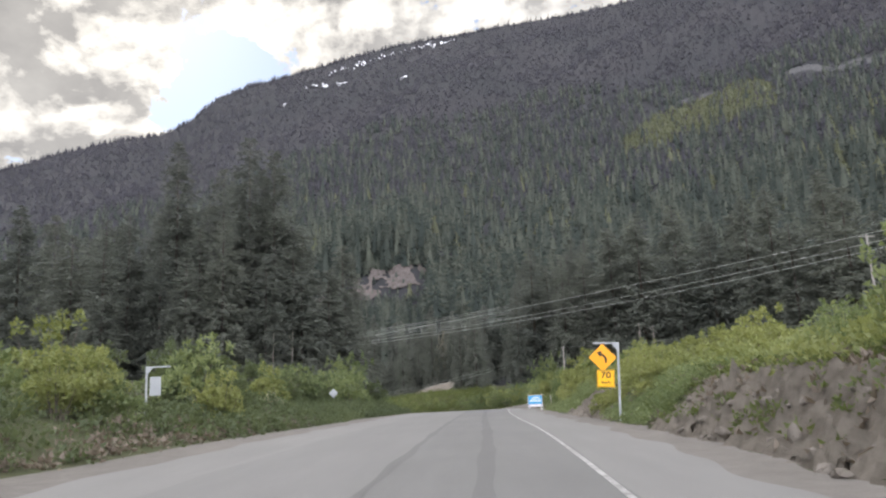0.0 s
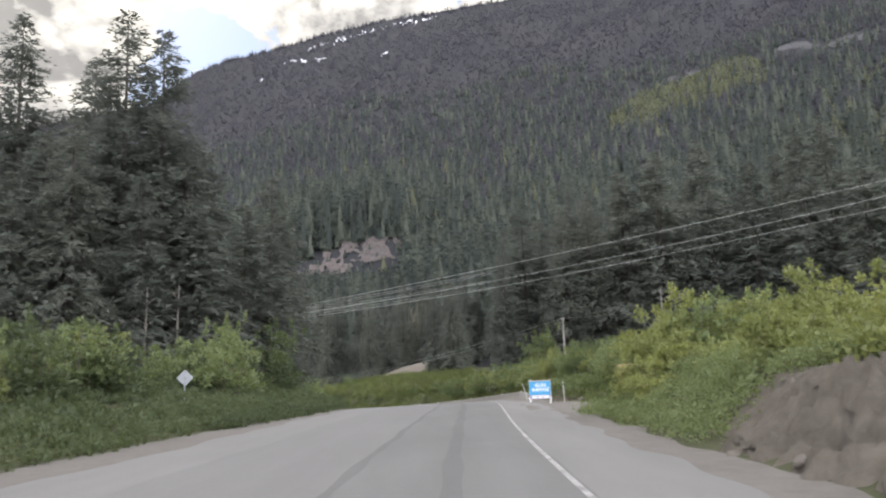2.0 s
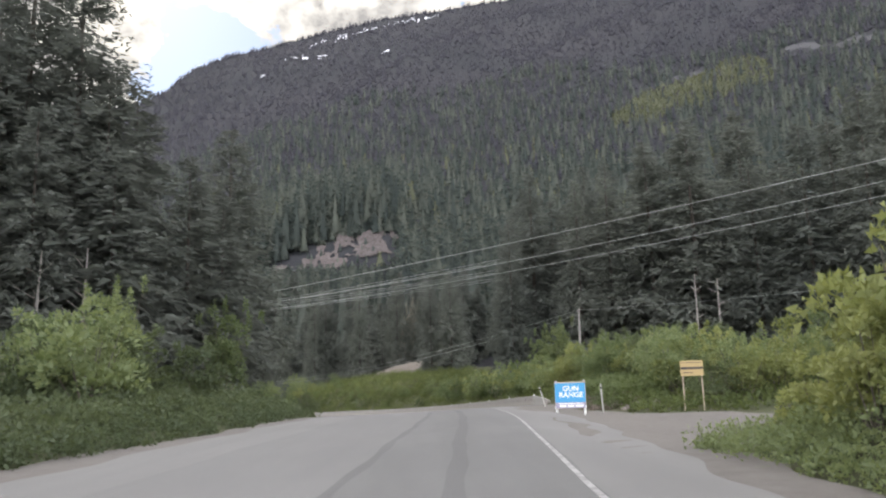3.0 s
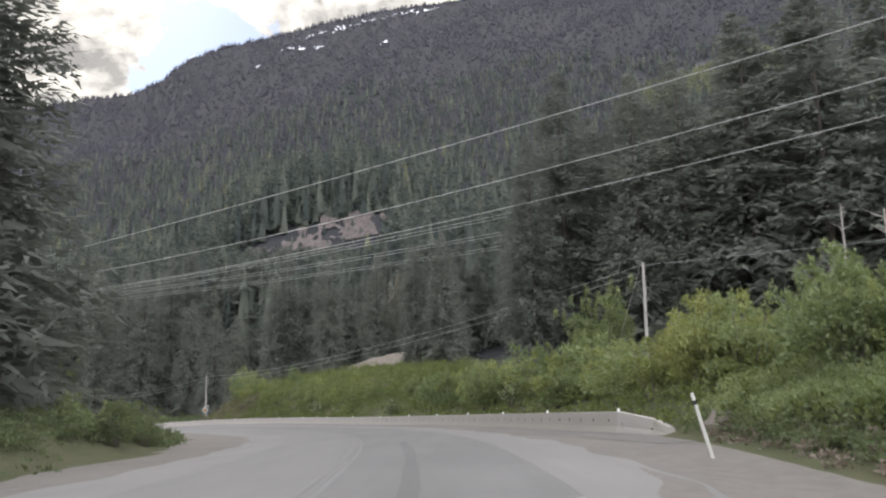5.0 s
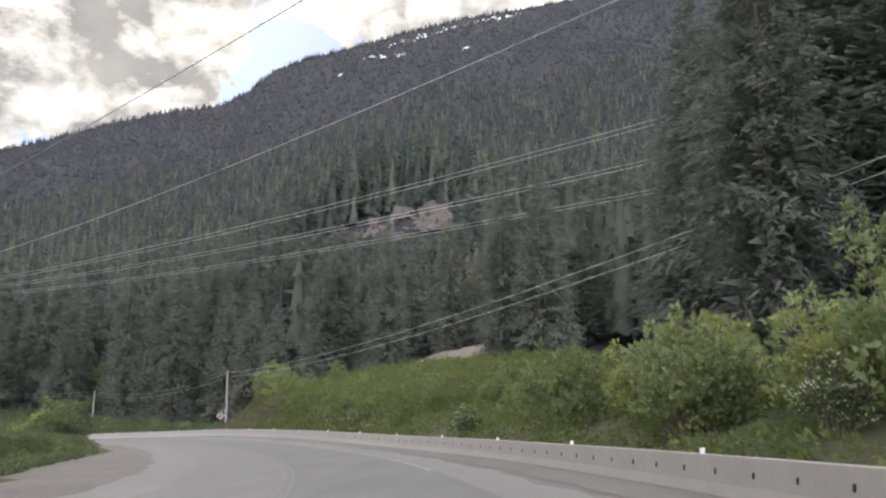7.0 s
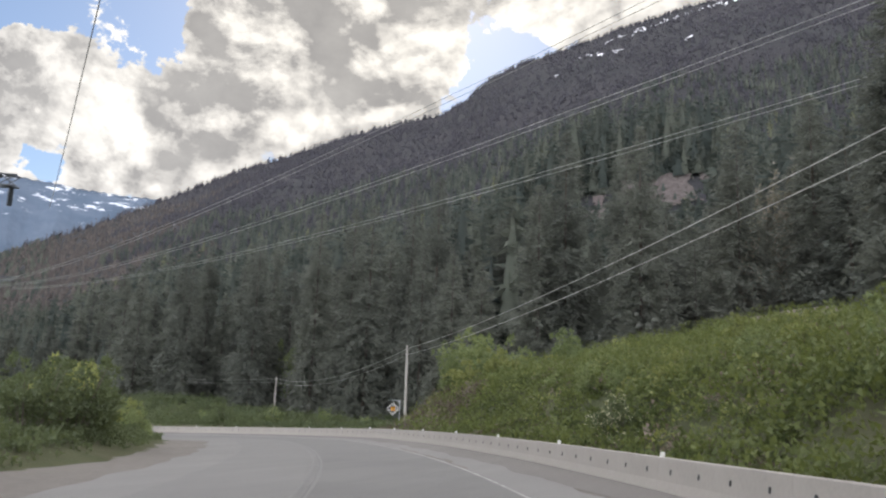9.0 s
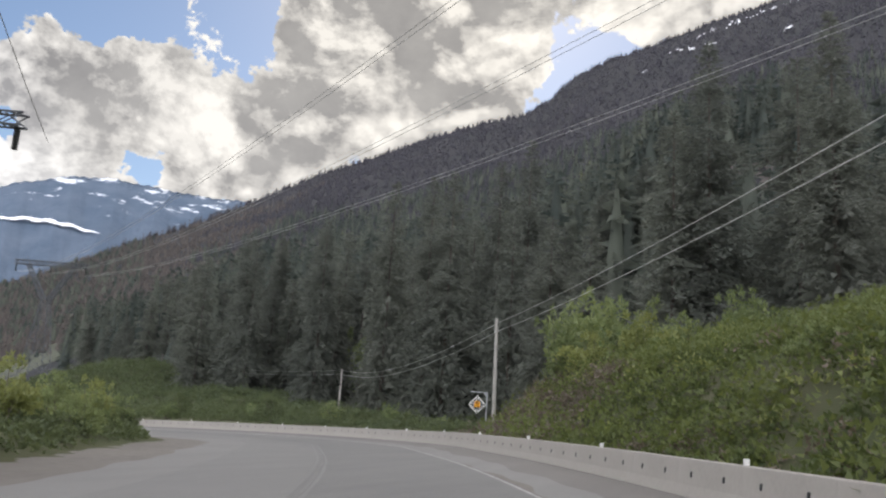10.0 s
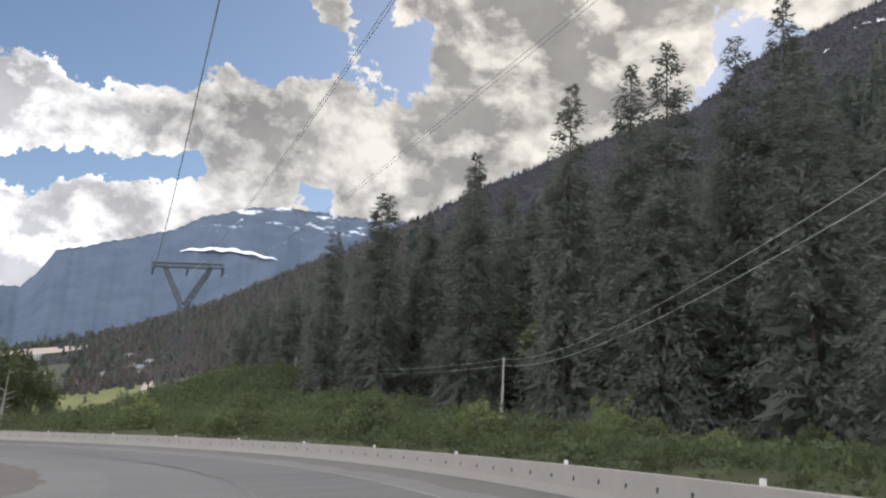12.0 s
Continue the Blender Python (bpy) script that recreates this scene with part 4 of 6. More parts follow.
# ---- conifers near the road: clumps left and right ----
def conifer(kind, x, y, scale=1.0, near=False):
    wide = 1.1 + 0.3 * rng.random()
    stand((NEAR_CONIFERS if near else CONIFERS)[kind], x, y, scale * wide, rng.random() * 6.28, 0.3, 1 / wide)


def conifer_to(kind, x, y, top, near=False, slim=1.0):
    """A conifer at x, y whose tip stands at the height top."""
    high = (top - float(terrain(np.array([x]), np.array([y]))[0]) + 0.3) / TALL[kind]
    wide = slim * (0.9 + 0.2 * rng.random()) * min(high, 1.15)
    stand((NEAR_CONIFERS if near else CONIFERS)[kind], x, y, wide, rng.random() * 6.28, 0.3, high / wide)


# the clump on the left: four tall firs and the lower ones round them
for kind, x, y, top in [(2, -37.2, 102, 39.3), (0, -27.5, 103, 39.6), (2, -24.3, 104, 38.0), (0, -32.5, 107.5, 36.8), (0, -46, 100, 28), (1, -55, 104, 30)]:
    conifer_to(kind, x, y, top, True, 1.15)
for kind, x, y, sc in [(1, -21, 107, 0.92), (2, -41, 106, 0.8), (1, -50, 107, 0.9), (3, -18, 111, 0.95), (1, -26, 112, 0.95), (3, -21.5, 103, 1.05), (1, -33, 99, 0.85), (1, -29, 96, 0.85), (0, -45, 103, 0.8),
                       (2, -60, 104, 0.85), (3, -16, 114, 0.85), (0, -40, 114, 0.9), (3, -50, 99, 1.0), (2, -31, 117, 0.85), (3, -24, 98, 0.85), (3, -37, 96, 0.9), (1, -54, 112, 0.95), (1, -42, 98, 0.9), (3, -20, 101, 0.8),
                       (3, -28, 101, 1.1), (1, -48, 104, 0.9), (3, -43, 93, 0.85), (1, -17.3, 121, 1.03), (3, -33, 94, 0.8), (1, -35, 104, 0.9)]:
    conifer(kind, x, y, sc, y < 99 or y == 121)
for kind, x, y, sc in [(2, 17, 161, 0.95), (1, 22, 160, 1.0), (0, 27, 155, 0.95), (2, 32, 152, 1.0), (1, 21, 167, 1.1), (0, 29, 163, 1.1), (2, 37, 149, 1.05),
                       (1, 43, 144, 1.0), (0, 48, 140, 1.0), (2, 53, 135, 1.0), (1, 58, 129, 1.0), (0, 40, 158, 1.1), (1, 50, 150, 1.1), (2, 60, 141, 1.1), (1, 25, 162, 1.15), (0, 34, 158, 1.1), (2, 45, 151, 1.1), (1, 36, 168, 1.1),
                       (0, 55, 146, 1.1), (2, 66, 132, 1.1), (0, 64, 122, 1.0), (1, 70, 124, 1.0), (0, 19, 178, 1.1), (2, 28, 174, 1.1)]:
    conifer(kind, x, y, sc, x < 30)
# the forest's edge along the bend, by the tips that stand out
for kind, x, y, top in [(0, 13, 156, 25.2), (2, 22.6, 155, 30.5), (2, 16.4, 182, 32.6), (1, 1.4, 208, 24.5), (3, 5.5, 205, 25.5), (2, -16, 236.5, 27.5), (0, -18.5, 245, 28), (1, -28, 243.7, 24), (0, -7, 240, 28.5),
                        (2, -25.5, 246, 31), (0, -69.2, 284, 33.8), (2, -75, 288, 34.6), (0, -66.7, 296.5, 39), (2, -62, 298, 43), (1, -83, 289, 34.5), (1, -98, 291, 29.3), (0, -112, 318, 33.8), (2, -110.7, 307, 32.6),
                        (1, -124.6, 301, 29.6), (3, -121, 299, 28.5), (1, -144, 309, 26.8), (1, -45, 262, 20), (3, -53, 270, 23), (3, -38, 254, 17)]:
    conifer_to(kind, x, y, top, y < 300)
for k in range(118):
    az = -12 + 60 * (k + rng.random() * 0.8) / 118
    r = float(ridge_at(az)[2]) - 8 + 52 * rng.random() ** 1.3
    x, y = CENTRE[0] - math.sin(radians(az)) * r, CENTRE[1] + math.cos(radians(az)) * r
    close = math.hypot(x + 39, y - 216)
    conifer(int(rng.integers(4)), x, y, (0.72 if close > 90 else 0.52) + 0.28 * rng.random(), close < 50)
for x, y, sc in [(18.3, 150.6, 1.0), (16.4, 152.2, 0.85), (31, 156, 1.2), (-14.3, 109, 1.0), (-12.8, 84, 0.62), (3, 212, 0.8), (44, 132, 0.9), (47, 128, 0.9), (-30, 222, 0.55), (-94, 302, 2.1), (-131, 309, 1.7)]:
    stand(ASPENS[int(rng.integers(2))], x, y, sc, rng.random() * 6.28)
for s_, d_ in [(45, -12.5), (140, 10.2), (168, 9.4), (189.6, 8.6)]:
    x, y, _z = at_road(s_, d_)
    stand(FLOWER, float(x), float(y), 0.65 + 0.3 * rng.random(), rng.random() * 6.28)


# ---- forest masses ----
def spired_trees(rng, places, heights, widths, sprays, size, seg):
    """Many trees at once: a slim inner cone each, hung with ragged sprays."""
    n = len(places)
    ang = rng.random((n, 1)) * 6.28 + np.arange(seg) * 2 * np.pi / seg
    rad = 0.62 * widths[:, None] * (0.7 + 0.6 * rng.random((n, seg)))
    ring = np.stack([places[:, None, 0] + np.cos(ang) * rad, places[:, None, 1] + np.sin(ang) * rad, places[:, None, 2] + heights[:, None] * (0.04 + 0.08 * rng.random((n, seg)))], -1)
    apex = places + np.stack([0 * heights, 0 * heights, heights * 0.94], -1)
    cone = np.concatenate([ring, apex[:, None]], 1).reshape(-1, 3)
    b = np.arange(n)[:, None] * (seg + 1)
    tris = [np.concatenate([b + k, b + (k + 1) % seg, b + seg], 1) for k in range(seg)]
    f = 0.06 + 0.92 * rng.random((n, sprays)) ** 1.15
    a = rng.random((n, sprays)) * 6.28
    reach = widths[:, None] * (1 - f) ** 0.8 * (0.55 + 0.5 * rng.random((n, sprays))) + 0.04 * widths[:, None]
    out = np.stack([np.cos(a), np.sin(a), 0 * a], -1)
    p = places[:, None] + out * (reach * 0.6)[..., None]
    p[..., 2] += heights[:, None] * f
    L = (size * (0.7 + 0.6 * rng.random((n, sprays))) * (1.15 - 0.6 * f) * (heights / heights.mean())[:, None])[..., None]
    way = out + rng.normal(size=p.shape) * 0.35
    way[..., 2] += 0.35 * f - 0.45
    across = np.cross(way, rng.normal(size=p.shape))
    across /= np.linalg.norm(across, axis=-1, keepdims=True)
    v = np.stack([p + across * L * 0.30, p + way * L, p - across * L * 0.30], 2).reshape(-1, 3)
    tone = rng.random(n) ** 1.2
    return np.concatenate([cone, v]), np.concatenate(tris + [len(cone) + np.arange(len(v)).reshape(-1, 3)]), np.r_[np.repeat(tone, seg + 1), np.repeat(tone, sprays * 3)]


def forest(name, label, n, az0, az1, r_of, mat, tall, wide, sprays, size, seed, keep=None, seg=6, cap=None):
    rng = np.random.default_rng(seed)
    az = az0 + rng.random(n) * (az1 - az0)
    r = r_of(rng.random(n), az)
    x, y = CENTRE[0] - np.sin(np.radians(az)) * r, CENTRE[1] + np.cos(np.radians(az)) * r
    if keep is not None:
        ok = keep(az, r, x, y, rng)
        az, r, x, y = az[ok], r[ok], x[ok], y[ok]
    z = terrain(x, y)
    h = tall * (0.55 + 0.75 * rng.random(len(x)) ** 1.4)
    if cap is not None:
        h = cap(az, r, z, h)
    v, t, tone = spired_trees(rng, np.stack([x, y, z - 0.5], -1), h, wide * (0.7 + 0.6 * rng.random(len(x))) * (h / tall) ** 0.7, sprays, size, seg)
    me = fast_mesh(name, v, t, MAT[mat])
    me.attributes.new("tone", "FLOAT", "POINT").data.foreach_set("value", tone.astype(np.float32))
    tagged(new(name, me), label, "forest", kind="stuff")


def clear_of_road(az, r, x, y, rng):
    s, d, z = to_road(x, y)
    ok = (d > 66) | (d < -60)
    ok &= ~((x < -75) & (y < 330) & (y > 200 - 0.3 * x - 60) & (r < 260))
    return ok


def in_talus(az, r):
    return (az > 0.5) & (az < 14.2) & (r > 280.5) & (r < 299)


def off_clearings(az, r, x, y, rng):
    keep = ~(in_talus(az, r) & (rng.random(len(az)) < 0.93))
    lo, hi = grove_band(az)
    keep &= ~((r > lo) & (r < hi) & (rng.random(len(az)) < 0.7))
    mid = np.interp(az, CUT_AZ, CUT_R)
    return keep & ~((az > -38) & (az < -18) & (np.abs(r - mid) < 34) & (rng.random(len(az)) < 0.9))


def brown_woods(az, r, x, y, rng):
    """Where the slope turns from conifers to leafless woods, with a loose border."""
    return az + 5 * wavy(r * 0.6, az * 20, 90, 4.0) + 2.5 * (rng.random(len(az)) - 0.5) > 40


def valley_open(az, r, x, y, rng):
    """Few trees before the field and the gravel pit."""
    dx, dy = x + 39.5, y - 216
    a, far = np.degrees(np.arctan2(-dx, dy)), np.hypot(dx, dy)
    few = ((a > 60.5) & (a < 70.5) & (far < 830)) | ((a > 65.5) & (a < 74) & (far < 1480))
    return ~(few & (rng.random(len(az)) < 0.92))


def in_grove(az, r, x, y, rng):
    lo, hi = grove_band(az)
    return (r > lo) & (r < hi)


def below_talus(az, r, z, h):
    """Young trees below the rock band."""
    low = np.maximum(5.0, 0.195 * (r + 45) + 0.5 - z)
    return np.where((az > 0.5) & (az < 15) & (r < 294) & (r > 120), np.minimum(h, low), h)


CUT_AZ, CUT_R = [-38, -36, -32.4, -26.3, -22.6, -19.5], [1040, 1045, 1070, 1150, 1265, 1230]


def grove_band(az):
    """Near and far edge of the aspens' old clearing."""
    lo = np.interp(az, [-29.5, -28.6, -27, -22.7, -18, -16.4, -16.3], [930, 905, 890, 860, 880, 885, 1000], 1e6, 1e6)
    hi = np.interp(az, [-29.5, -28.6, -27, -22.7, -18.3, -16.4, -16.3], [930, 960, 1130, 1205, 1095, 1000, 1000], 0, 0)
    return lo, hi


def on_slope(lo, hi, lean=0.8):
    def f(u, az):
        el, far, foot = ridge_at(az)
        return foot + (lo + (hi - lo) * u ** lean) * (far - foot)
    return f


forest("forest_edge", "dense dark conifers at the mountain's foot", 2500, -75, 50, lambda u, az: ridge_at(az)[2] + 4 + 190 * u, "needle_far", 26, 4.4, 90, 1.9, 71, clear_of_road, 8, below_talus)
forest("forest_lower", "green conifer forest on the lower slope", 12500, -70, 50, on_slope(0.055, 0.52, 1.25), "needle_far", 22, 4.2, 26, 2.6, 72, lambda *a: off_clearings(*a) & ~(brown_woods(*a) & (a[1] > 420)), 6, below_talus)
forest("forest_upper", "conifer forest on the upper slope, coloured grey for haze", 35000, -60, 58, on_slope(0.20, 1.0), "needle_hazed", 15, 3.3, 6, 3.4, 73, lambda *a: off_clearings(*a) & ~brown_woods(*a), 5)
forest("forest_bare", "leafless brown woods on the spur above the valley, paled for haze", 7000, 34, 62, on_slope(0.10, 1.0), "bare_woods_hazed", 12, 3.6, 7, 3.0, 78, brown_woods, 5)
forest("ridge_trees", "small conifers along the ridge", 1300, -30, 50, lambda u, az: ridge_at(az)[1] * (0.985 + 0.02 * u), "needle_hazed", 20, 3.6, 10, 3.6, 74, None, 5)
forest("forest_far_slope", "dark woods on the low slope beyond the valley", 3800, 48, 100, on_slope(0.15, 1.0), "needle_far", 15, 5.5, 8, 3.5, 80, valley_open)
forest("young_forest", "low brush and young conifers above the rock band", 420, -0.5, 16, lambda u, az: 299 + 34 * u, "needle_far", 9, 3.4, 44, 1.5, 78)
forest("valley_trees", "scattered dark conifers on the valley floor", 900, 52, 92, lambda u, az: 330 + 1300 * u, "needle_far", 12, 3.4, 16, 2.4, 75, valley_open)
forest("aspen_grove", "pale aspens in an old clearing on the slope", 1500, -29, -16.4, lambda u, az: 850 + 370 * u, "aspen", 14, 5.0, 20, 3.4, 76, in_grove)
forest("aspen_grove", "pale aspens scattered through the lower forest", 300, -45, 45, on_slope(0.05, 0.30), "aspen", 17, 5.0, 40, 2.2, 77)


# ---- concrete barrier ----
SEG = 2.85
PROFILE = [(-0.23, 0.0), (-0.225, 0.06), (-0.165, 0.27), (-0.10, 0.77), (-0.08, 0.79), (0.08, 0.79), (0.10, 0.77), (0.165, 0.27), (0.225, 0.06), (0.23, 0.0)]


def barrier_body(length, low=1.0, high=1.0, mat="concrete"):
    n, v = len(PROFILE), []
    for k, y in enumerate((0.001, 0.006, length - 0.006, length - 0.001)):
        shrink = 0.995 if k in (0, 3) else 1.0
        fall = low if k < 2 else high
        v += [(px * shrink, y, pz * fall * (1 if k in (1, 2) else 0.99)) for px, pz in PROFILE]
    f = [(k * n + i, k * n + (i + 1) % n, (k + 1) * n + (i + 1) % n, (k + 1) * n + i) for k in range(3) for i in range(n)]
    f += [tuple(range(n))[::-1], tuple(3 * n + i for i in range(n))]
    return mesh_of("body", v, f, MAT[mat])


def build_barriers():
    body, first, second = barrier_body(SEG), barrier_body(0.9, 0.38, 0.68), barrier_body(SEG, 0.68, 1.0, "new_concrete")
    # a solid black plug stands for the shade inside each lifting slot
    bm = bmesh.new()
    box(bm, 0, 0, 0, 0.05, 0.085, 0.12, 0.012)
    dark_plug = bpy.data.meshes.new("lifting_slot")
    bm.to_mesh(dark_plug)
    bm.free()
    dark_plug.materials.append(MAT["black"])
    bm = bmesh.new()
    box(bm, 0, 0, 0.06, 0.10, 0.06, 0.12, 0.008)
    tab = bpy.data.meshes.new("reflector")
    bm.to_mesh(tab)
    bm.free()
    tab.materials.append(MAT["white"])
    start = 109.25
    for k in range(80):
        s, ahead = start, 2.4
        a = Vector(at_road(s, barrier_line(s)))
        while (Vector(at_road(s + ahead, barrier_line(s + ahead))) - a).length < SEG:
            ahead += 0.005
        start = s + ahead
        b = Vector(at_road(start, barrier_line(start)))
        ob = new("concrete_barrier")
        way = (b - a).normalized()
        side = way.cross(Vector((0, 0, 1))).normalized()
        m = Matrix((side, way, side.cross(way))).transposed().to_4x4()
        m.translation = a - Vector((0, 0, 0.03))
        ob.matrix_world = m
        tagged(ob, "sloping grey end section of the roadside concrete barrier" if k == 0 else "clean pale sloping section of the concrete barrier" if k == 1 else "grey precast concrete barrier section beside the road", "barrier", "barrier sections")
        b = part("body", (first, second, body)[min(k, 2)], None, ob)
        if k == 0:
            b.location = (0, SEG - 0.9, 0)
        if k > 1:
            for yy in (0.70, 2.15):
                h = part("lifting_slot", dark_plug, None, ob, "black plug standing for the shade in a slot")
                h.location = (-0.127, yy, 0.48)
                h.rotation_euler = (0, radians(7.4), 0)
        if k % 3 == 2:
            r = part("reflector", tab, None, ob, "small white reflector tab")
            r.location = (0, 0.08, 0.785)


build_barriers()


# ---- signs ----
def letters(text, height, mat, parent, at, turn=(90, 0, 0), name="lettering", thick=0.004, squeeze=1.0):
    cu = bpy.data.curves.new(name, "FONT")
    cu.body, cu.size, cu.align_x, cu.align_y, cu.extrude = text, height * 1.38, "CENTER", "CENTER", thick
    cu.offset = height * 0.018
    tmp = new("tmp", cu)
    bpy.context.view_layer.update()
    me = bpy.data.meshes.new_from_object(tmp.evaluated_get(bpy.context.evaluated_depsgraph_get()))
    bpy.data.objects.remove(tmp)
    bpy.data.curves.remove(cu)
    me.materials.clear()
    me.materials.append(mat)
    ob = part(name, me, None, parent)
    ob.location, ob.rotation_euler = at, [radians(v) for v in turn]
    ob.scale = (squeeze, 1, 1)
    return ob


def plate(bm, w, h, t, corner=0.04, m=None):
    """An upright sheet with rounded corners, facing -y."""
    pts = []
    for cx, cz, a0 in ((w / 2 - corner, h / 2 - corner, 0), (-w / 2 + corner, h / 2 - corner, 90), (-w / 2 + corner, -h / 2 + corner, 180), (w / 2 - corner, -h / 2 + corner, 270)):
        for k in range(5):
            a = radians(a0 + 22.5 * k)
            pts.append((cx + math.cos(a) * corner, cz + math.sin(a) * corner))
    f = [bm.verts.new((x, -t / 2, z)) for x, z in pts]
    b = [bm.verts.new((x, t / 2, z)) for x, z in pts]
    bm.faces.new(f)
    bm.faces.new(b[::-1])
    n = len(pts)
    for k in range(n):
        bm.faces.new((f[k], b[k], b[(k + 1) % n], f[(k + 1) % n]))
    if m is not None:
        bmesh.ops.transform(bm, matrix=m, verts=f + b)
    return bm


def hanging_frame(ob, height, reach, lean=0.0):
    """A post with a short arm to the road side, from which plates hang."""
    bm = bmesh.new()
    box(bm, 0, 0, height / 2 - 0.4, 0.075, 0.075, height + 0.8, 0.01)
    part("post", bm, MAT["steel"], ob, "galvanised square post")
    bm = bmesh.new()
    box(bm, -reach / 2, 0, height - 0.04, reach + 0.07, 0.06, 0.06, 0.008)
    part("arm", bm, MAT["steel"], ob)
    bm = bmesh.new()
    v = [bm.verts.new(p) for p in ((-0.03, -0.01, height - 0.07), (-0.25, -0.01, height - 0.07), (-0.03, -0.01, height - 0.32))]
    w = [bm.verts.new((p.co.x, 0.01, p.co.z)) for p in v]
    bm.faces.new(v[::-1])
    bm.faces.new(w)
    for k in range(3):
        bm.faces.new((v[k], v[(k + 1) % 3], w[(k + 1) % 3], w[k]))
    part("gusset", bm, MAT["steel"], ob)


def curve_sign():
    ob = thing("curve_warning_sign", (6.2, 30.0, 0.95), "orange left-curve warning sign above an amber 70 km/h plate", "road sign", turn=-4)
    ob.rotation_euler[1] = radians(3.0)
    H = 2.56
    hanging_frame(ob, H, 0.92)
    quarter = Matrix.Translation((-0.60, -0.03, H - 0.60)) @ Matrix.Rotation(radians(45), 4, "Y")
    d = part("diamond", plate(bmesh.new(), 0.76, 0.76, 0.012, 0.05, quarter), MAT["orange"], ob, "orange diamond plate")
    bm = bmesh.new()
    path = [(-0.48, -0.78), (-0.48, -0.64), (-0.55, -0.53), (-0.66, -0.47)]
    for (x0, z0), (x1, z1) in zip(path, path[1:]):
        m = Matrix.Translation(((x0 + x1) / 2, -0.041, H + (z0 + z1) / 2)) @ Matrix.Rotation(math.atan2(x1 - x0, z1 - z0), 4, "Y")
        box(bm, 0, 0, 0, 0.075, 0.006, math.hypot(x1 - x0, z1 - z0) + 0.03, m=m)
    tip = [bm.verts.new(p) for p in ((-0.82, -0.044, H - 0.41), (-0.64, -0.044, H - 0.34), (-0.68, -0.044, H - 0.58))]
    bm.faces.new(tip)
    part("arrow", bm, MAT["black"], d, "black curved arrow")
    tab = part("speed_plate", plate(bmesh.new(), 0.66, 0.66, 0.012, 0.03, Matrix.Translation((-0.50, -0.03, H - 1.40))), MAT["amber"], ob, "amber square plate")
    bm = bmesh.new()
    for x, z, w, h in ((-0.50, H - 1.095, 0.58, 0.014), (-0.50, H - 1.705, 0.58, 0.014), (-0.805, H - 1.40, 0.014, 0.60), (-0.195, H - 1.40, 0.014, 0.60)):
        box(bm, x, -0.038, z, w, 0.004, h)
    part("border", bm, MAT["black"], tab, "thin black border")
    letters("70", 0.26, MAT["black"], tab, (-0.50, -0.038, H - 1.28), name="number", squeeze=1.1)
    letters("km/h", 0.13, MAT["black"], tab, (-0.50, -0.038, H - 1.55), name="unit")


def slow_sign():
    ob = thing("chequered_speed_sign", (-35.55, 224.6, -3.35), "white diamond sign with black rays round orange 40 panel", "road sign", turn=33)
    H = 2.85
    hanging_frame(ob, H, 1.05)
    quarter = Matrix.Translation((-0.60, -0.03, H - 0.80)) @ Matrix.Rotation(radians(45), 4, "Y")
    d = part("diamond", plate(bmesh.new(), 0.80, 0.80, 0.012, 0.03, quarter), MAT["white"], ob, "white diamond plate")
    bm = bmesh.new()
    for k in range(16):
        a = 2 * math.pi * k / 16 + 0.0
        far = 0.54 / (abs(math.cos(a)) + abs(math.sin(a))) - 0.02
        near = 0.20
        if far - near < 0.05:
            continue
        m = Matrix.Translation((-0.60 + math.cos(a) * (near + far) / 2, -0.040, H - 0.80 + math.sin(a) * (near + far) / 2)) @ Matrix.Rotation(-a, 4, "Y")
        box(bm, 0, 0, 0, far - near, 0.004, 0.078, m=m)
    part("ray_pattern", bm, MAT["black"], d, "black rays")
    tab = part("speed_panel", plate(bmesh.new(), 0.34, 0.36, 0.006, 0.01, Matrix.Translation((-0.60, -0.043, H - 0.79))), MAT["orange"], d, "orange centre panel")
    letters("40", 0.17, MAT["black"], ob, (-0.60, -0.050, H - 0.72), name="number", squeeze=1.05)
    letters("km/h", 0.085, MAT["black"], ob, (-0.60, -0.050, H - 0.90), name="unit")


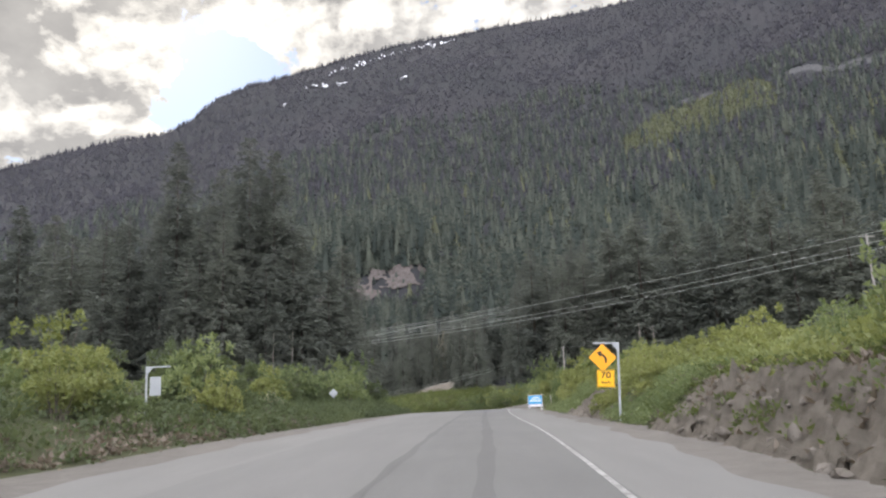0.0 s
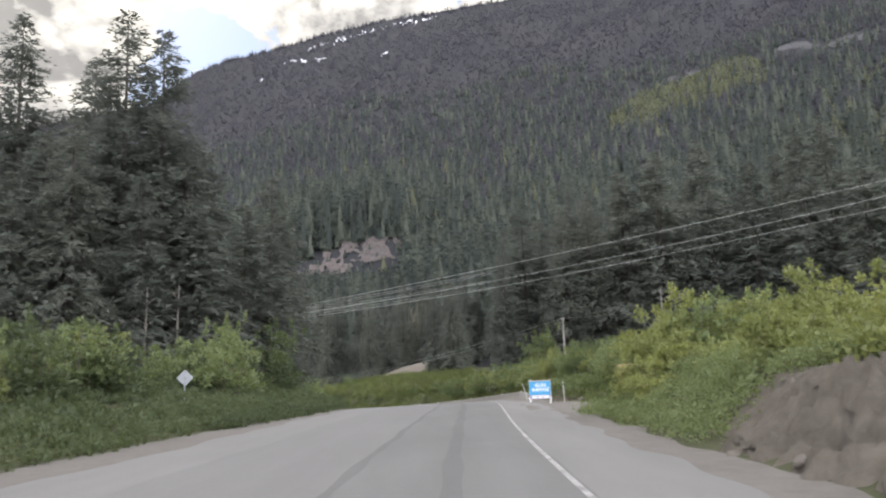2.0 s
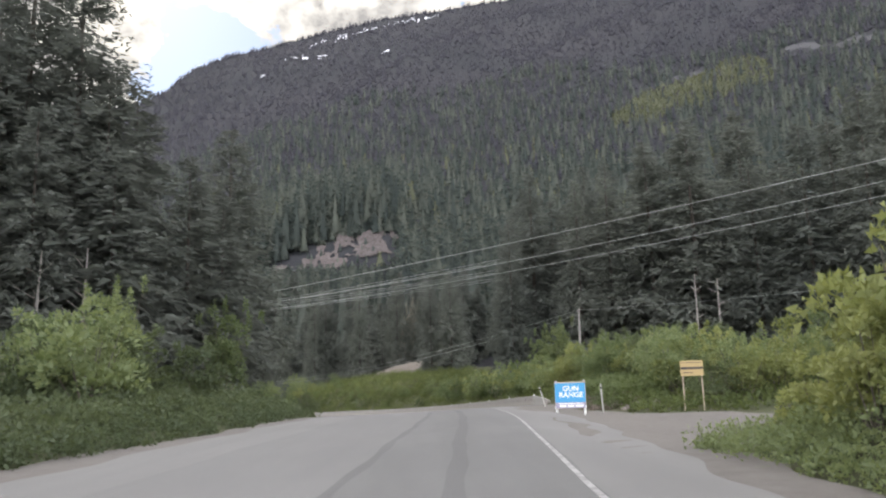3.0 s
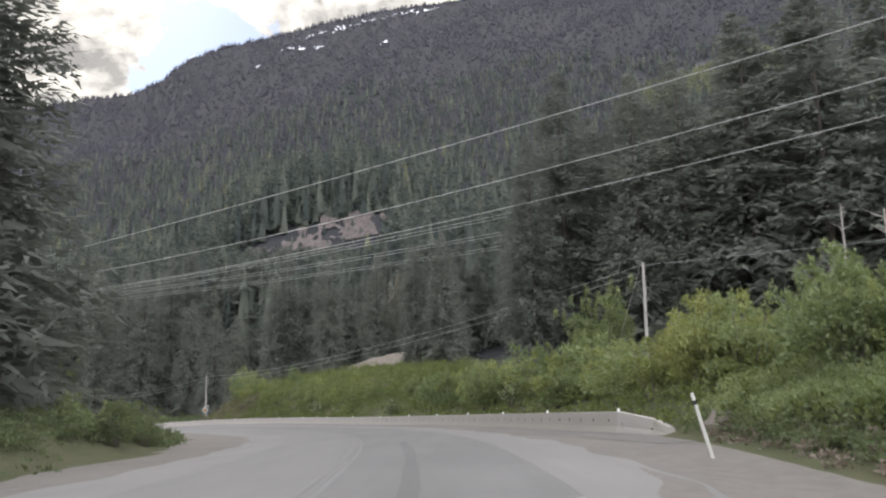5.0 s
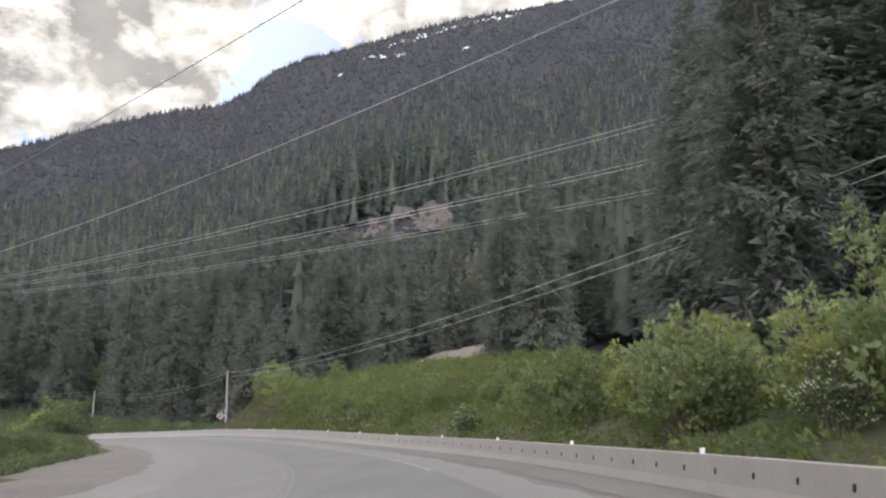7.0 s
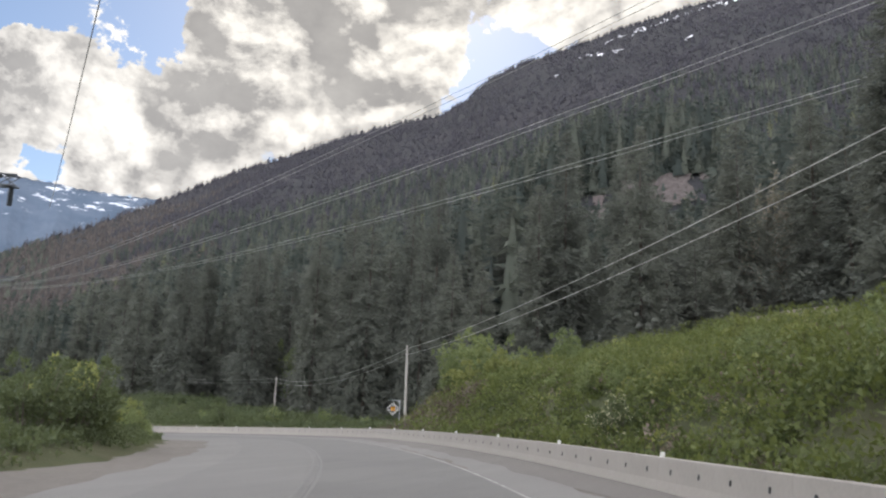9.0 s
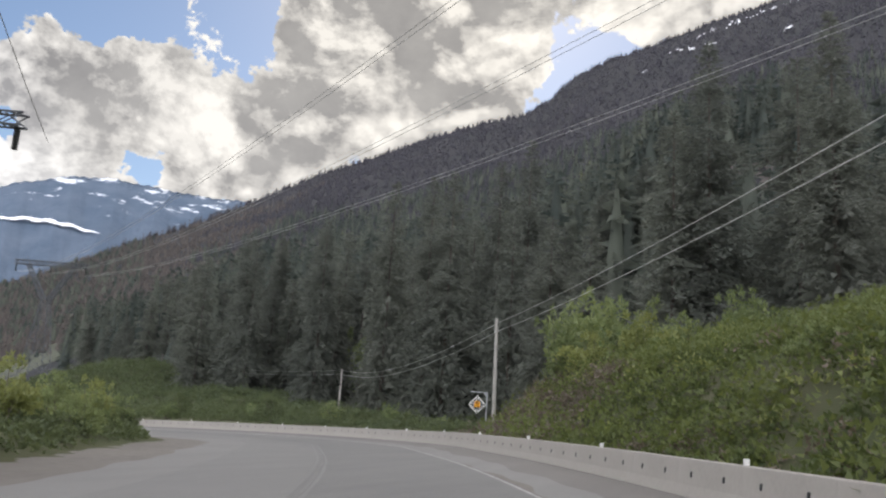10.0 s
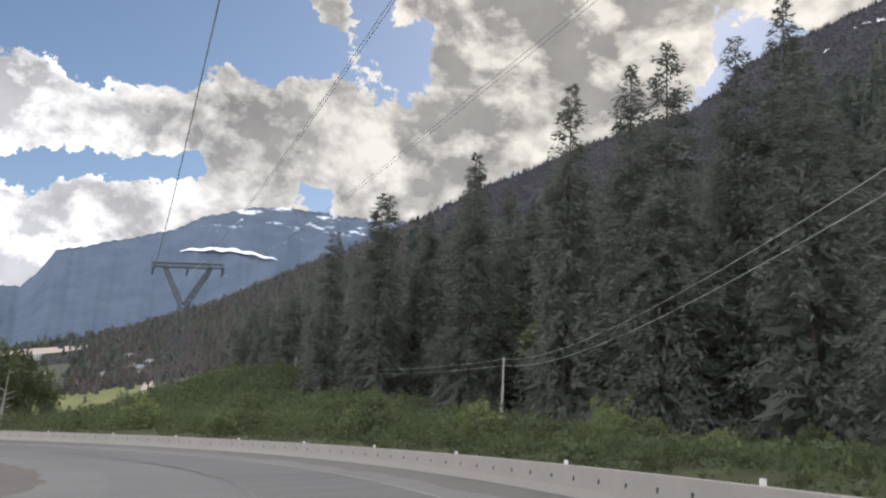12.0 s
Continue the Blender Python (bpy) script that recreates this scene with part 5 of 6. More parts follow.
def range_sign():
    """Free-standing board with two sloping faces."""
    ob = thing("sandwich_board", (9.0, 90.0, 0.48), "blue and white GUN RANGE sandwich board on the gravel shoulder", "sign", turn=-12)
    tilt = Matrix.Rotation(radians(-17), 4, "X")
    for side, name in ((-1, "front_panel"), (1, "back_panel")):
        m = Matrix.Translation((0, side * 0.20, 0.74)) @ Matrix.Rotation(radians(17 * side), 4, "X")
        bm = bmesh.new()
        box(bm, 0, 0, 0, 1.22, 0.025, 1.05, 0.006, m)
        p = part(name, bm, MAT["wood"], ob, "painted plywood panel")
        for x in (-0.56, 0.56):
            bm = bmesh.new()
            box(bm, x, 0.03 * -side, -0.08, 0.07, 0.04, 1.42, 0.006, m)
            part("leg", bm, MAT["white"], ob, "white timber leg")
        if side < 0:
            bm = bmesh.new()
            box(bm, 0, -0.016, 0.11, 1.20, 0.006, 0.80, 0, m)
            part("face", bm, MAT["blue"], p, "bright blue printed face")
            bm = bmesh.new()
            box(bm, 0, -0.016, -0.41, 1.20, 0.006, 0.22, 0, m)
            part("footer", bm, MAT["mauve"], p, "grey printed strip")
            for text, h, z in (("GUN", 0.21, 0.27), ("RANGE", 0.21, 0.01)):
                t = letters(text, h, MAT["white"], p, (0, 0, 0), name="word", squeeze=1.02)
                t.matrix_basis = m @ Matrix.Translation((0.03, -0.024, z)) @ Matrix.Rotation(radians(90), 4, "X")
            bm = bmesh.new()
            for x, z, w, h in ((0.02, -0.335, 0.95, 0.03), (-0.30, -0.43, 0.26, 0.08), (0.02, -0.43, 0.26, 0.08), (0.36, -0.43, 0.32, 0.08)):
                box(bm, x, -0.022, z, w, 0.004, h, 0, m)
            part("small_print", bm, MAT["white"], p, "white bars of small print")
    bm = bmesh.new()
    box(bm, 0, 0, 1.26, 1.26, 0.10, 0.05, 0.008)
    part("ridge_board", bm, MAT["wood"], ob)
    ob.scale = (1.3, 1.3, 1.3)
    for x in (-0.60, 0.60):
        bm = bmesh.new()
        v = [bm.verts.new(p) for p in ((x, -0.05, 1.22), (x, 0.05, 1.22), (x, 0.18, 0.80), (x, -0.18, 0.80))]
        w = [bm.verts.new((q.co.x + 0.012, q.co.y, q.co.z)) for q in v]
        bm.faces.new(v)
        bm.faces.new(w[::-1])
        for k in range(4):
            bm.faces.new((v[k], w[k], w[(k + 1) % 4], v[(k + 1) % 4]))
        part("gusset", bm, MAT["wood"], ob)
        bm = bmesh.new()
        box(bm, x, 0, 0.28, 0.04, 0.82, 0.09, 0.006)
        part("brace", bm, MAT["white"], ob)


def yellow_board():
    ob = thing("notice_board", (15.2, 89.0, 0.8), "small tan notice board with brown strips beside the drive", "sign", turn=-8)
    for x in (-0.48, 0.48):
        bm = bmesh.new()
        box(bm, x, 0.03, 0.75, 0.06, 0.05, 2.9, 0.006)
        part("post", bm, MAT["wood"], ob)
    bm = bmesh.new()
    plate(bm, 1.15, 0.78, 0.02, 0.02, Matrix.Translation((0, 0, 1.85)))
    p = part("panel", bm, MAT["tan"], ob, "tan painted panel")
    bm = bmesh.new()
    box(bm, 0, -0.014, 1.85, 1.10, 0.006, 0.13)
    box(bm, 0, -0.014, 2.13, 1.0, 0.006, 0.03)
    box(bm, -0.2, -0.014, 1.62, 0.5, 0.006, 0.04)
    part("strip", bm, MAT["bark"], p, "brown lettering strips")


def marker(x, y, z, h, lean, label, mat="post_paint"):
    ob = thing("road_marker", (x, y, z), label, "marker post")
    ob.rotation_euler = (radians(lean[0]), radians(lean[1]), radians(8))
    bm = bmesh.new()
    box(bm, 0, 0, h / 2 - 0.15, 0.085, 0.045, h + 0.3, 0.012)
    part("post", bm, MAT[mat], ob)
    bm = bmesh.new()
    box(bm, 0, 0, h - 0.22, 0.091, 0.051, 0.10, 0.004)
    part("band", bm, MAT["black"], ob, "black band near the top")


def back_sign(x, y, z, post, size, turn, label):
    ob = thing("sign_back", (x, y, z), label, "road sign", turn=turn)
    bm = bmesh.new()
    box(bm, 0, 0, post / 2 - 0.3, 0.06, 0.06, post + 0.6, 0.008)
    part("post", bm, MAT["steel"], ob)
    m = Matrix.Translation((0, 0.05, post - 0.1)) @ Matrix.Rotation(radians(45), 4, "Y")
    part("diamond", plate(bmesh.new(), size, size, 0.012, 0.04, m), MAT["steel"], ob, "bare grey back of a diamond plate")


curve_sign()
slow_sign()
range_sign()
yellow_board()
marker(9.66, 104.2, 0.45, 1.52, (0, -15), "leaning weathered white marker post with a black band")
marker(11.0, 91.5, 0.5, 1.5, (0, -2), "upright white marker post beside the drive")
back_sign(-11.3, 71.5, 0.5, 2.6, 0.60, 2, "grey back of a diamond sign on a thin post")
far_side = thing("sign_back", (-12.4, 31.0, 0.1), "grey back of a plate hung from a bracketed post", "road sign", turn=180)
hanging_frame(far_side, 3.4, 0.92)
part("plate", plate(bmesh.new(), 0.45, 0.75, 0.012, 0.03, Matrix.Translation((-0.35, -0.03, 2.6))), MAT["steel"], far_side, "bare grey rear face")


# ---- poles, wires, pylons ----
def wood_pole(x, y, z, h, label, lean=0.0, arm=False, r=0.15):
    ob = thing("utility_pole", (x, y, z), label, "utility pole", "roadside poles")
    ob.rotation_euler = (0, radians(lean), 0)
    bm = bmesh.new()
    rod(bm, (0, 0, -1.5), (0, 0, h), r, r * 0.72, 12)
    part("shaft", bm, MAT["pole"], ob)
    for zz, sy in ((h - 0.35, 0.12), (h - 0.95, -0.12)):
        bm = bmesh.new()
        rod(bm, (0.0, sy, zz), (0.0, sy * 2.2, zz), 0.035, 0.03, 8)
        part("insulator", bm, MAT["steel"], ob)
    if arm:
        bm = bmesh.new()
        box(bm, 0, 0, h - 0.25, 2.4, 0.10, 0.12, 0.01)
        part("crossarm", bm, MAT["pole"], ob, "timber crossarm")
    return ob


def wire(name, a, b, sag, r, label, group="", mat="wire"):
    """A hanging conductor between two points."""
    a, b = Vector(a), Vector(b)
    n, seg, v, f = 28, 4, [], []
    side = (b - a).cross(Vector((0, 0, 1))).normalized()
    for k in range(n + 1):
        u = k / n
        p = a.lerp(b, u) - Vector((0, 0, 4 * sag * u * (1 - u)))
        for j in range(seg):
            w = 2 * math.pi * j / seg
            v.append(p + side * (math.cos(w) * r) + Vector((0, 0, math.sin(w) * r)))
    for k in range(n):
        for j in range(seg):
            f.append((k * seg + j, k * seg + (j + 1) % seg, (k + 1) * seg + (j + 1) % seg, (k + 1) * seg + j))
    return tagged(new(name, mesh_of(name, v, f, MAT[mat])), label, "cable", group)


P3, P2, P1, P0 = (20.6, 147.7), (-37.7, 230.8), (-83.8, 278.7), (-174.0, 327.0)
p3z = float(land(np.array([P3[0]]), np.array([P3[1]]))[0])
wood_pole(*P3, p3z, 11.5 - p3z, "grey timber utility pole with a guy wire among the shrubs", 1.0)
wood_pole(*P2, -2.4, 7.2, "grey timber utility pole beside the speed sign", -1.2)
wood_pole(*P1, -4.6, 6.8, "grey timber utility pole at the forest's edge")
wood_pole(*P0, -1.5, 6.8, "grey timber utility pole on the grassy hill")
wood_pole(59.5, 108.0, 6.0, 16.5, "tall timber pole with a crossarm above the bank", 0, True, 0.2)
wire("guy_wire", (20.5, 147.6, 11.3), (18.3, 150.5, p3z + 0.2), 0.0, 0.025, "steel guy wire from the pole to the ground")
tops = [(*P3, 11.3), (*P2, 4.5), (*P1, 2.0), (*P0, 5.0), (-300, 380, 0)]
for a, b in zip(tops, tops[1:]):
    for drop in (0.0, 0.6):
        wire("service_wire", (a[0], a[1], a[2] - drop), (b[0], b[1], b[2] - drop), 1.6, 0.017, "thin grey cable slung between timber poles", "pole cables")
for a, b in (((59.5, 108.0, 11), (*P3, 11.3)),):
    wire("service_wire", a, b, 0.5, 0.012, "thin grey cable slung between timber poles", "pole cables")
for a, b, sag in (((-75, 184.9, 13.0), (120, 52.9, 29.35), 3.6), ((-75, 203.4, 17.0), (120, 51.0, 30.8), 7.1), ((-75, 219.6, 17.9), (120, 56.1, 29.1), 6.5)):
    wire("road_crossing_wire", a, b, sag, 0.028, "grey conductor crossing high over the road", "conductors over the road")


def pylon(x, y, base, turn, label):
    """Lattice tower: splayed legs, a waist, a V and a long crossbeam with insulators."""
    ob = thing("pylon", (x, y, base), label, "pylon", "transmission towers", turn=turn)
    WAIST, BEAM = 27.0, 38.5

    def truss(name, a, b, width0, width1, panels, label=""):
        bm = bmesh.new()
        a, b = Vector(a), Vector(b)
        q = (b - a).to_track_quat("Z", "Y")
        corners = [(1, 1), (-1, 1), (-1, -1), (1, -1)]

        def at(u, k):
            w = (width0 + (width1 - width0) * u) / 2
            return a.lerp(b, u) + q @ Vector((corners[k][0] * w, corners[k][1] * w, 0))
        for k in range(4):
            rod(bm, at(0, k), at(1, k), 0.12, 0.11, 5)
            for p in range(panels):
                u0, u1 = p / panels, (p + 1) / panels
                rod(bm, at(u0, k), at(u1, (k + 1) % 4), 0.075, 0.075, 4)
                rod(bm, at(u0, (k + 1) % 4), at(u1, k), 0.075, 0.075, 4)
        part(name, bm, MAT["lattice"], ob, label)

    truss("body", (0, 0, 4.5), (0, 0, WAIST), 7.0, 2.2, 6)
    bm = bmesh.new()
    for sx in (-1, 1):
        for sy in (-1, 1):
            rod(bm, (sx * 3.5, sy * 3.5, 4.5), (sx * 4.5, sy * 4.5, -1), 0.13, 0.15, 5)
    part("foot_frame", bm, MAT["lattice"], ob)
    truss("arm_of_v", (-0.5, 0, WAIST), (-7.2, 0, BEAM), 1.3, 1.0, 6)
    truss("arm_of_v", (0.5, 0, WAIST), (7.2, 0, BEAM), 1.3, 1.0, 6)
    truss("crossbeam", (-11.4, 0, BEAM + 0.5), (11.4, 0, BEAM + 0.5), 1.3, 1.3, 12)
    for px in (-7.2, 7.2):
        bm = bmesh.new()
        rod(bm, (px, 0, BEAM + 1), (px * 1.08, 0, BEAM + 2.6), 0.10, 0.05, 5)
        part("earth_peak", bm, MAT["lattice"], ob)
    for px in (-10.8, 0.0, 10.8):
        bm = bmesh.new()
        for k in range(9):
            rod(bm, (px, 0, BEAM - 0.3 - 0.26 * k), (px, 0, BEAM - 0.42 - 0.26 * k), 0.34, 0.30, 8)
        part("insulator", bm, MAT["black"], ob, "string of dark insulator discs")
    return ob


PYLON = (-240.0, 338.0)
pylon(*PYLON, -6.5, 32, "tall lattice transmission tower on the valley's edge")
pylon(-95.8, 218.3, -16.2, 32, "lattice transmission tower close beside the road")
for off, end, sag in ((-10.8, (207.7, 84.0, 57.1), 21.3), (0.0, (217.5, 90.9, 51.0), 17.4), (10.8, (229.5, 101.9, 49.3), 15.6)):
    a = (PYLON[0] + off * math.cos(radians(32)), PYLON[1] + off * math.sin(radians(32)), 29.3)
    for lift in (0.0, 0.45):
        wire("line_conductor", (a[0], a[1], a[2] + lift), (end[0], end[1], end[2] + lift), sag, 0.026, "twin conductor of the transmission line", "line conductors")


# ---- bare ground: cut bank, rocks, dirt mound, talus, snow ----
def draped(name, s0, s1, d0, d1, step, up, rough, mat, label, seed):
    s, d = np.arange(s0, s1, step), np.arange(d0, d1, step)
    S, D = np.meshgrid(s, d)
    D = D + 0.5 * np.sin(S * 0.9) * np.sin(S * 0.23 + 1) * (D < d0 + 0.5)
    x, y, z = at_road(S.ravel(), D.ravel())
    h = land(x, y)
    r = np.random.default_rng(seed)
    fade = ramp01(S.ravel(), s0, s0 + 3) * (1 - ramp01(S.ravel(), s1 - 8, s1)) * ramp01(D.ravel(), d0, d0 + 0.8) * (1 - ramp01(D.ravel(), d1 - 1.5, d1))
    n = np.array([noise.fractal((px * 1.25, py * 1.25, 0), 0.75, 2.2, 7) for px, py in zip(x, y)])
    clod = np.array([abs(noise.noise((px * 3.4, py * 3.4, 5.0))) + 0.6 * abs(noise.noise((px * 8.0, py * 8.0, 1.0))) for px, py in zip(x, y)])
    z = h - 0.10 + fade * (up + rough * (0.8 * np.abs(n) + 1.0 * clod) + 0.02 * r.normal(size=len(n)))
    BANKS.append(np.stack([x, y, z], -1))
    return tagged(new(name, fast_mesh(name, np.stack([x, y, z], -1), grid_faces(len(s), len(d)), MAT[mat])), label, "ground", kind="structure")


BANKS = []
draped("ground_cut_bank", -10, 29, 4.3, 8.2, 0.14, 0.02, 0.55, "dirt", "raw brown dirt bank with stones above the shoulder", 91)
draped("ground_cut_bank", 31, 53, 4.4, 8.2, 0.15, 0.08, 0.5, "dirt", "bare brown dirt slumping down the bank by the drive", 93)


def boulder(seed, size):
    bm = bmesh.new()
    bmesh.ops.create_icosphere(bm, subdivisions=2, radius=size)
    for v in bm.verts:
        k = 1 + 0.35 * noise.noise(v.co * (1.6 / size) + Vector((seed, 0, 0)))
        v.co = Vector((v.co.x * 1.25, v.co.y, v.co.z * 0.8)) * k
    me = bpy.data.meshes.new("rock")
    bm.to_mesh(me)
    bm.free()
    me.materials.append(MAT["rock"])
    return me


ROCKS = [boulder(k * 3.7, 0.5) for k in range(5)]


def rock(x, y, size, label="grey-brown stone lying on the dirt bank"):
    ob = new("stone", ROCKS[int(rng.integers(5))])
    z = float(land(np.array([x]), np.array([y]))[0])
    for verts in BANKS:
        far = np.hypot(verts[:, 0] - x, verts[:, 1] - y)
        k = int(np.argmin(far))
        z = max(z, float(verts[k, 2])) if far[k] < 0.3 else z
    ob.matrix_world = pose(x, y, z + size * 0.20, *(rng.random(3) * 360))
    ob.scale = (size * 2, size * 2 * (0.7 + 0.4 * rng.random()), size * 2 * (0.6 + 0.4 * rng.random()))
    tagged(ob, label, "stone", "stones on the bank")


for k in range(170):
    s_, d_ = (-4 + 29 * rng.random() if k % 3 else 36 + 13 * rng.random()), 4.6 + 3.8 * rng.random() ** 1.4
    x, y, _z = at_road(s_, d_)
    rock(float(x), float(y), 0.05 + 0.12 * rng.random() ** 2)
for x, y, sz in [(11.9, 109.3, 0.5), (13.4, 106.0, 0.35), (13.2, 92.4, 0.3), (14.1, 92.2, 0.35), (12.6, 93.0, 0.25)]:
    rock(x, y, sz, "pale boulder in the grass beside the drive")


def dome(name, x, y, rx, ry, h, mat, label):
    n = 26
    v, f = [], []
    for i in range(n):
        for k in range(n):
            a, b = -1 + 2 * k / (n - 1), -1 + 2 * i / (n - 1)
            px, py = x + a * rx, y + b * ry
            up = h * max(0.0, 1 - a * a - b * b) ** 0.7 + 0.4 * noise.noise((px * 0.5, py * 0.5, 2))
            v.append((px, py, float(land(np.array([px]), np.array([py]))[0]) - 0.5 + up))
    return tagged(new(name, fast_mesh(name, v, grid_faces(n, n), MAT[mat], True)), label, "ground", kind="structure")


dome("ground_dirt_mound", -4.5, 228, 11, 8, 3.0, "dirt", "pale heap of bare dirt on top of the berm")


def slope_patch(name, az0, az1, r0, r1, mat, label, seed, lift, thr, grain=0.12):
    """A ragged patch lying on the mountainside, broken up by noise."""
    na, nr = 90, 46
    A, R = np.meshgrid(np.linspace(az0, az1, na), np.linspace(r0, r1, nr))
    X, Y = CENTRE[0] - np.sin(np.radians(A)) * R, CENTRE[1] + np.cos(np.radians(A)) * R
    n = np.array([noise.fractal((px * grain, py * grain, seed), 0.8, 2.1, 5) for px, py in zip(X.ravel(), Y.ravel())]).reshape(X.shape)
    edge = np.sin(np.pi * np.linspace(0, 1, na))[None] ** 0.5 * np.sin(np.pi * np.linspace(0, 1, nr))[:, None] ** 0.5
    keep = (n + edge * 0.9) > thr
    Z = mountain_height(A, R) + lift + 1.5 * n
    faces = grid_faces(na, nr)
    faces = faces[keep.ravel()[faces].all(1)]
    me = fast_mesh(name, np.stack([X, Y, Z], -1).reshape(-1, 3), faces, MAT[mat])
    return tagged(new(name, me), label, "ground", kind="structure")


slope_patch("ground_talus", 0.8, 7.0, 284, 301, "talus", "pinkish broken rock band across the lower mountainside", 3.0, 1.2, 0.42)
slope_patch("ground_talus", 5.5, 10.5, 280, 297, "talus", "pinkish broken rock band across the lower mountainside", 4.0, 1.2, 0.46)
slope_patch("ground_talus", 9.5, 14.0, 279, 291, "talus", "pinkish broken rock band across the lower mountainside", 5.0, 1.2, 0.52)
for az0, az1, seed in ((-38, -32, 7.0), (-32.5, -26, 8.0), (-26.5, -19, 9.0)):
    mid = float(np.interp((az0 + az1) / 2, CUT_AZ, CUT_R))
    slope_patch("ground_cut_strip", az0, az1, mid - 38, mid + 30, "outcrop", "bare grey strip cut through the forest", seed, 1, 0.55, 0.02)


def snow_patches():
    r = np.random.default_rng(12)
    v, f = [], []
    lines = [(9.2, 2420, -1.6, 2600, 70), (11.2, 2262, 7.8, 2212, 14), (13.1, 2100, 12.8, 2095, 3), (3.2, 2075, 2.4, 2072, 5), (18.2, 2660, 17.4, 2670, 4)]
    for a0, r0, a1, r1, count in lines:
        for k in range(count):
            u = r.random()
            az, rr = a0 + (a1 - a0) * u, r0 + (r1 - r0) * u + 22 * r.normal()
            w, h = (2 + 6 * r.random() if count < 20 else 0.8 + 2.2 * r.random()), (2 + 4 * r.random() if count < 20 else 4 + 12 * r.random())
            base = len(v)
            for a in range(9):
                t = a / 9 * 2 * math.pi
                q = 0.6 + 0.6 * r.random()
                aa, r2 = az + math.degrees(w * q * math.cos(t) / rr), rr + h * q * math.sin(t) * 1.2
                v.append((CENTRE[0] - math.sin(radians(aa)) * r2, CENTRE[1] + math.cos(radians(aa)) * r2, float(mountain_height(aa, r2)) + 11))
            f.append(tuple(range(base, base + 9)))
    tagged(new("snow", mesh_of("snow", v, f, MAT["snow"])), "old snow patches below the ridge", "snow", kind="stuff")


snow_patches()


# ---- pale dead trunks by the forest ----
def snag(x, y, h):
    ob = thing("dead_tree", (x, y, float(terrain(np.array([x]), np.array([y]))[0])), "bleached bare trunk of a dead tree", "tree")
    bm = bmesh.new()
    rod(bm, (0, 0, -1), (0.2, 0.1, h), 0.17, 0.05, 7)
    part("trunk", bm, MAT["snag"], ob)
    for k in range(9):
        a, z = rng.random() * 6.28, h * (0.3 + 0.65 * rng.random())
        bm = bmesh.new()
        rod(bm, (0, 0, z), (math.cos(a) * 1.4, math.sin(a) * 1.4, z + 0.7), 0.05, 0.012, 5)
        part("branch", bm, MAT["snag"], ob)


for x, y, h in [(-23, 97, 8), (-21, 99, 9), (34, 142, 12), (36, 140, 11), (-19, 103, 7)]:
    snag(x, y, h)


BARE = make_shrub("bare_tree", 70, 3.2, 15.0, 1500, 0.42, "pale_twig", "pale leafless tree above the dirt heap", "tree")
for x, y, sc in [(-6, 240, 0.85), (-2.5, 243, 1.1), (1, 241, 0.95), (4, 245, 1.0), (-4, 247, 1.15), (8, 246, 0.8)]:
    stand(BARE, x, y, sc, rng.random() * 6.28)


# ---- the valley: field, gravel pit, houses ----
def valley_patch(name, x, y, rx, ry, mat, label, turn, lift):
    n = 22
    u = np.linspace(-1, 1, n)
    A, B = np.meshgrid(u, u)
    c, q = math.cos(radians(turn)), math.sin(radians(turn))
    k = np.sqrt(np.maximum(0.3, 1 - 0.5 * A * A * B * B)) + 0.06 * np.sin(A * 9) * np.cos(B * 7)
    X, Y = x + (A * rx * c - B * ry * q) * k, y + (A * rx * q + B * ry * c) * k
    Z = terrain(X, Y) + lift
    tagged(new(name, fast_mesh(name, np.stack([X, Y, Z], -1).reshape(-1, 3), grid_faces(n, n), MAT[mat], True)), label, "field", kind="structure")


def from_end(az, r):
    return -39.5 - math.sin(radians(az)) * r, 216 + math.cos(radians(az)) * r


valley_patch("ground_meadow", -760, 560, 330, 190, "meadow", "dull green meadow and scrub over the valley floor", 154, 0.5)
valley_patch("ground_field", -612, 490, 105, 52, "field", "sunlit yellow-green field on the valley floor", 154, 1.2)
valley_patch("ground_track", -590, 530, 150, 5, "sand", "pale gravel track beside the field", 150, 1.6)
valley_patch("ground_pit", -1325, 748, 62, 90, "sand", "pale bare gravel pit on the valley floor", 154, 2.0)


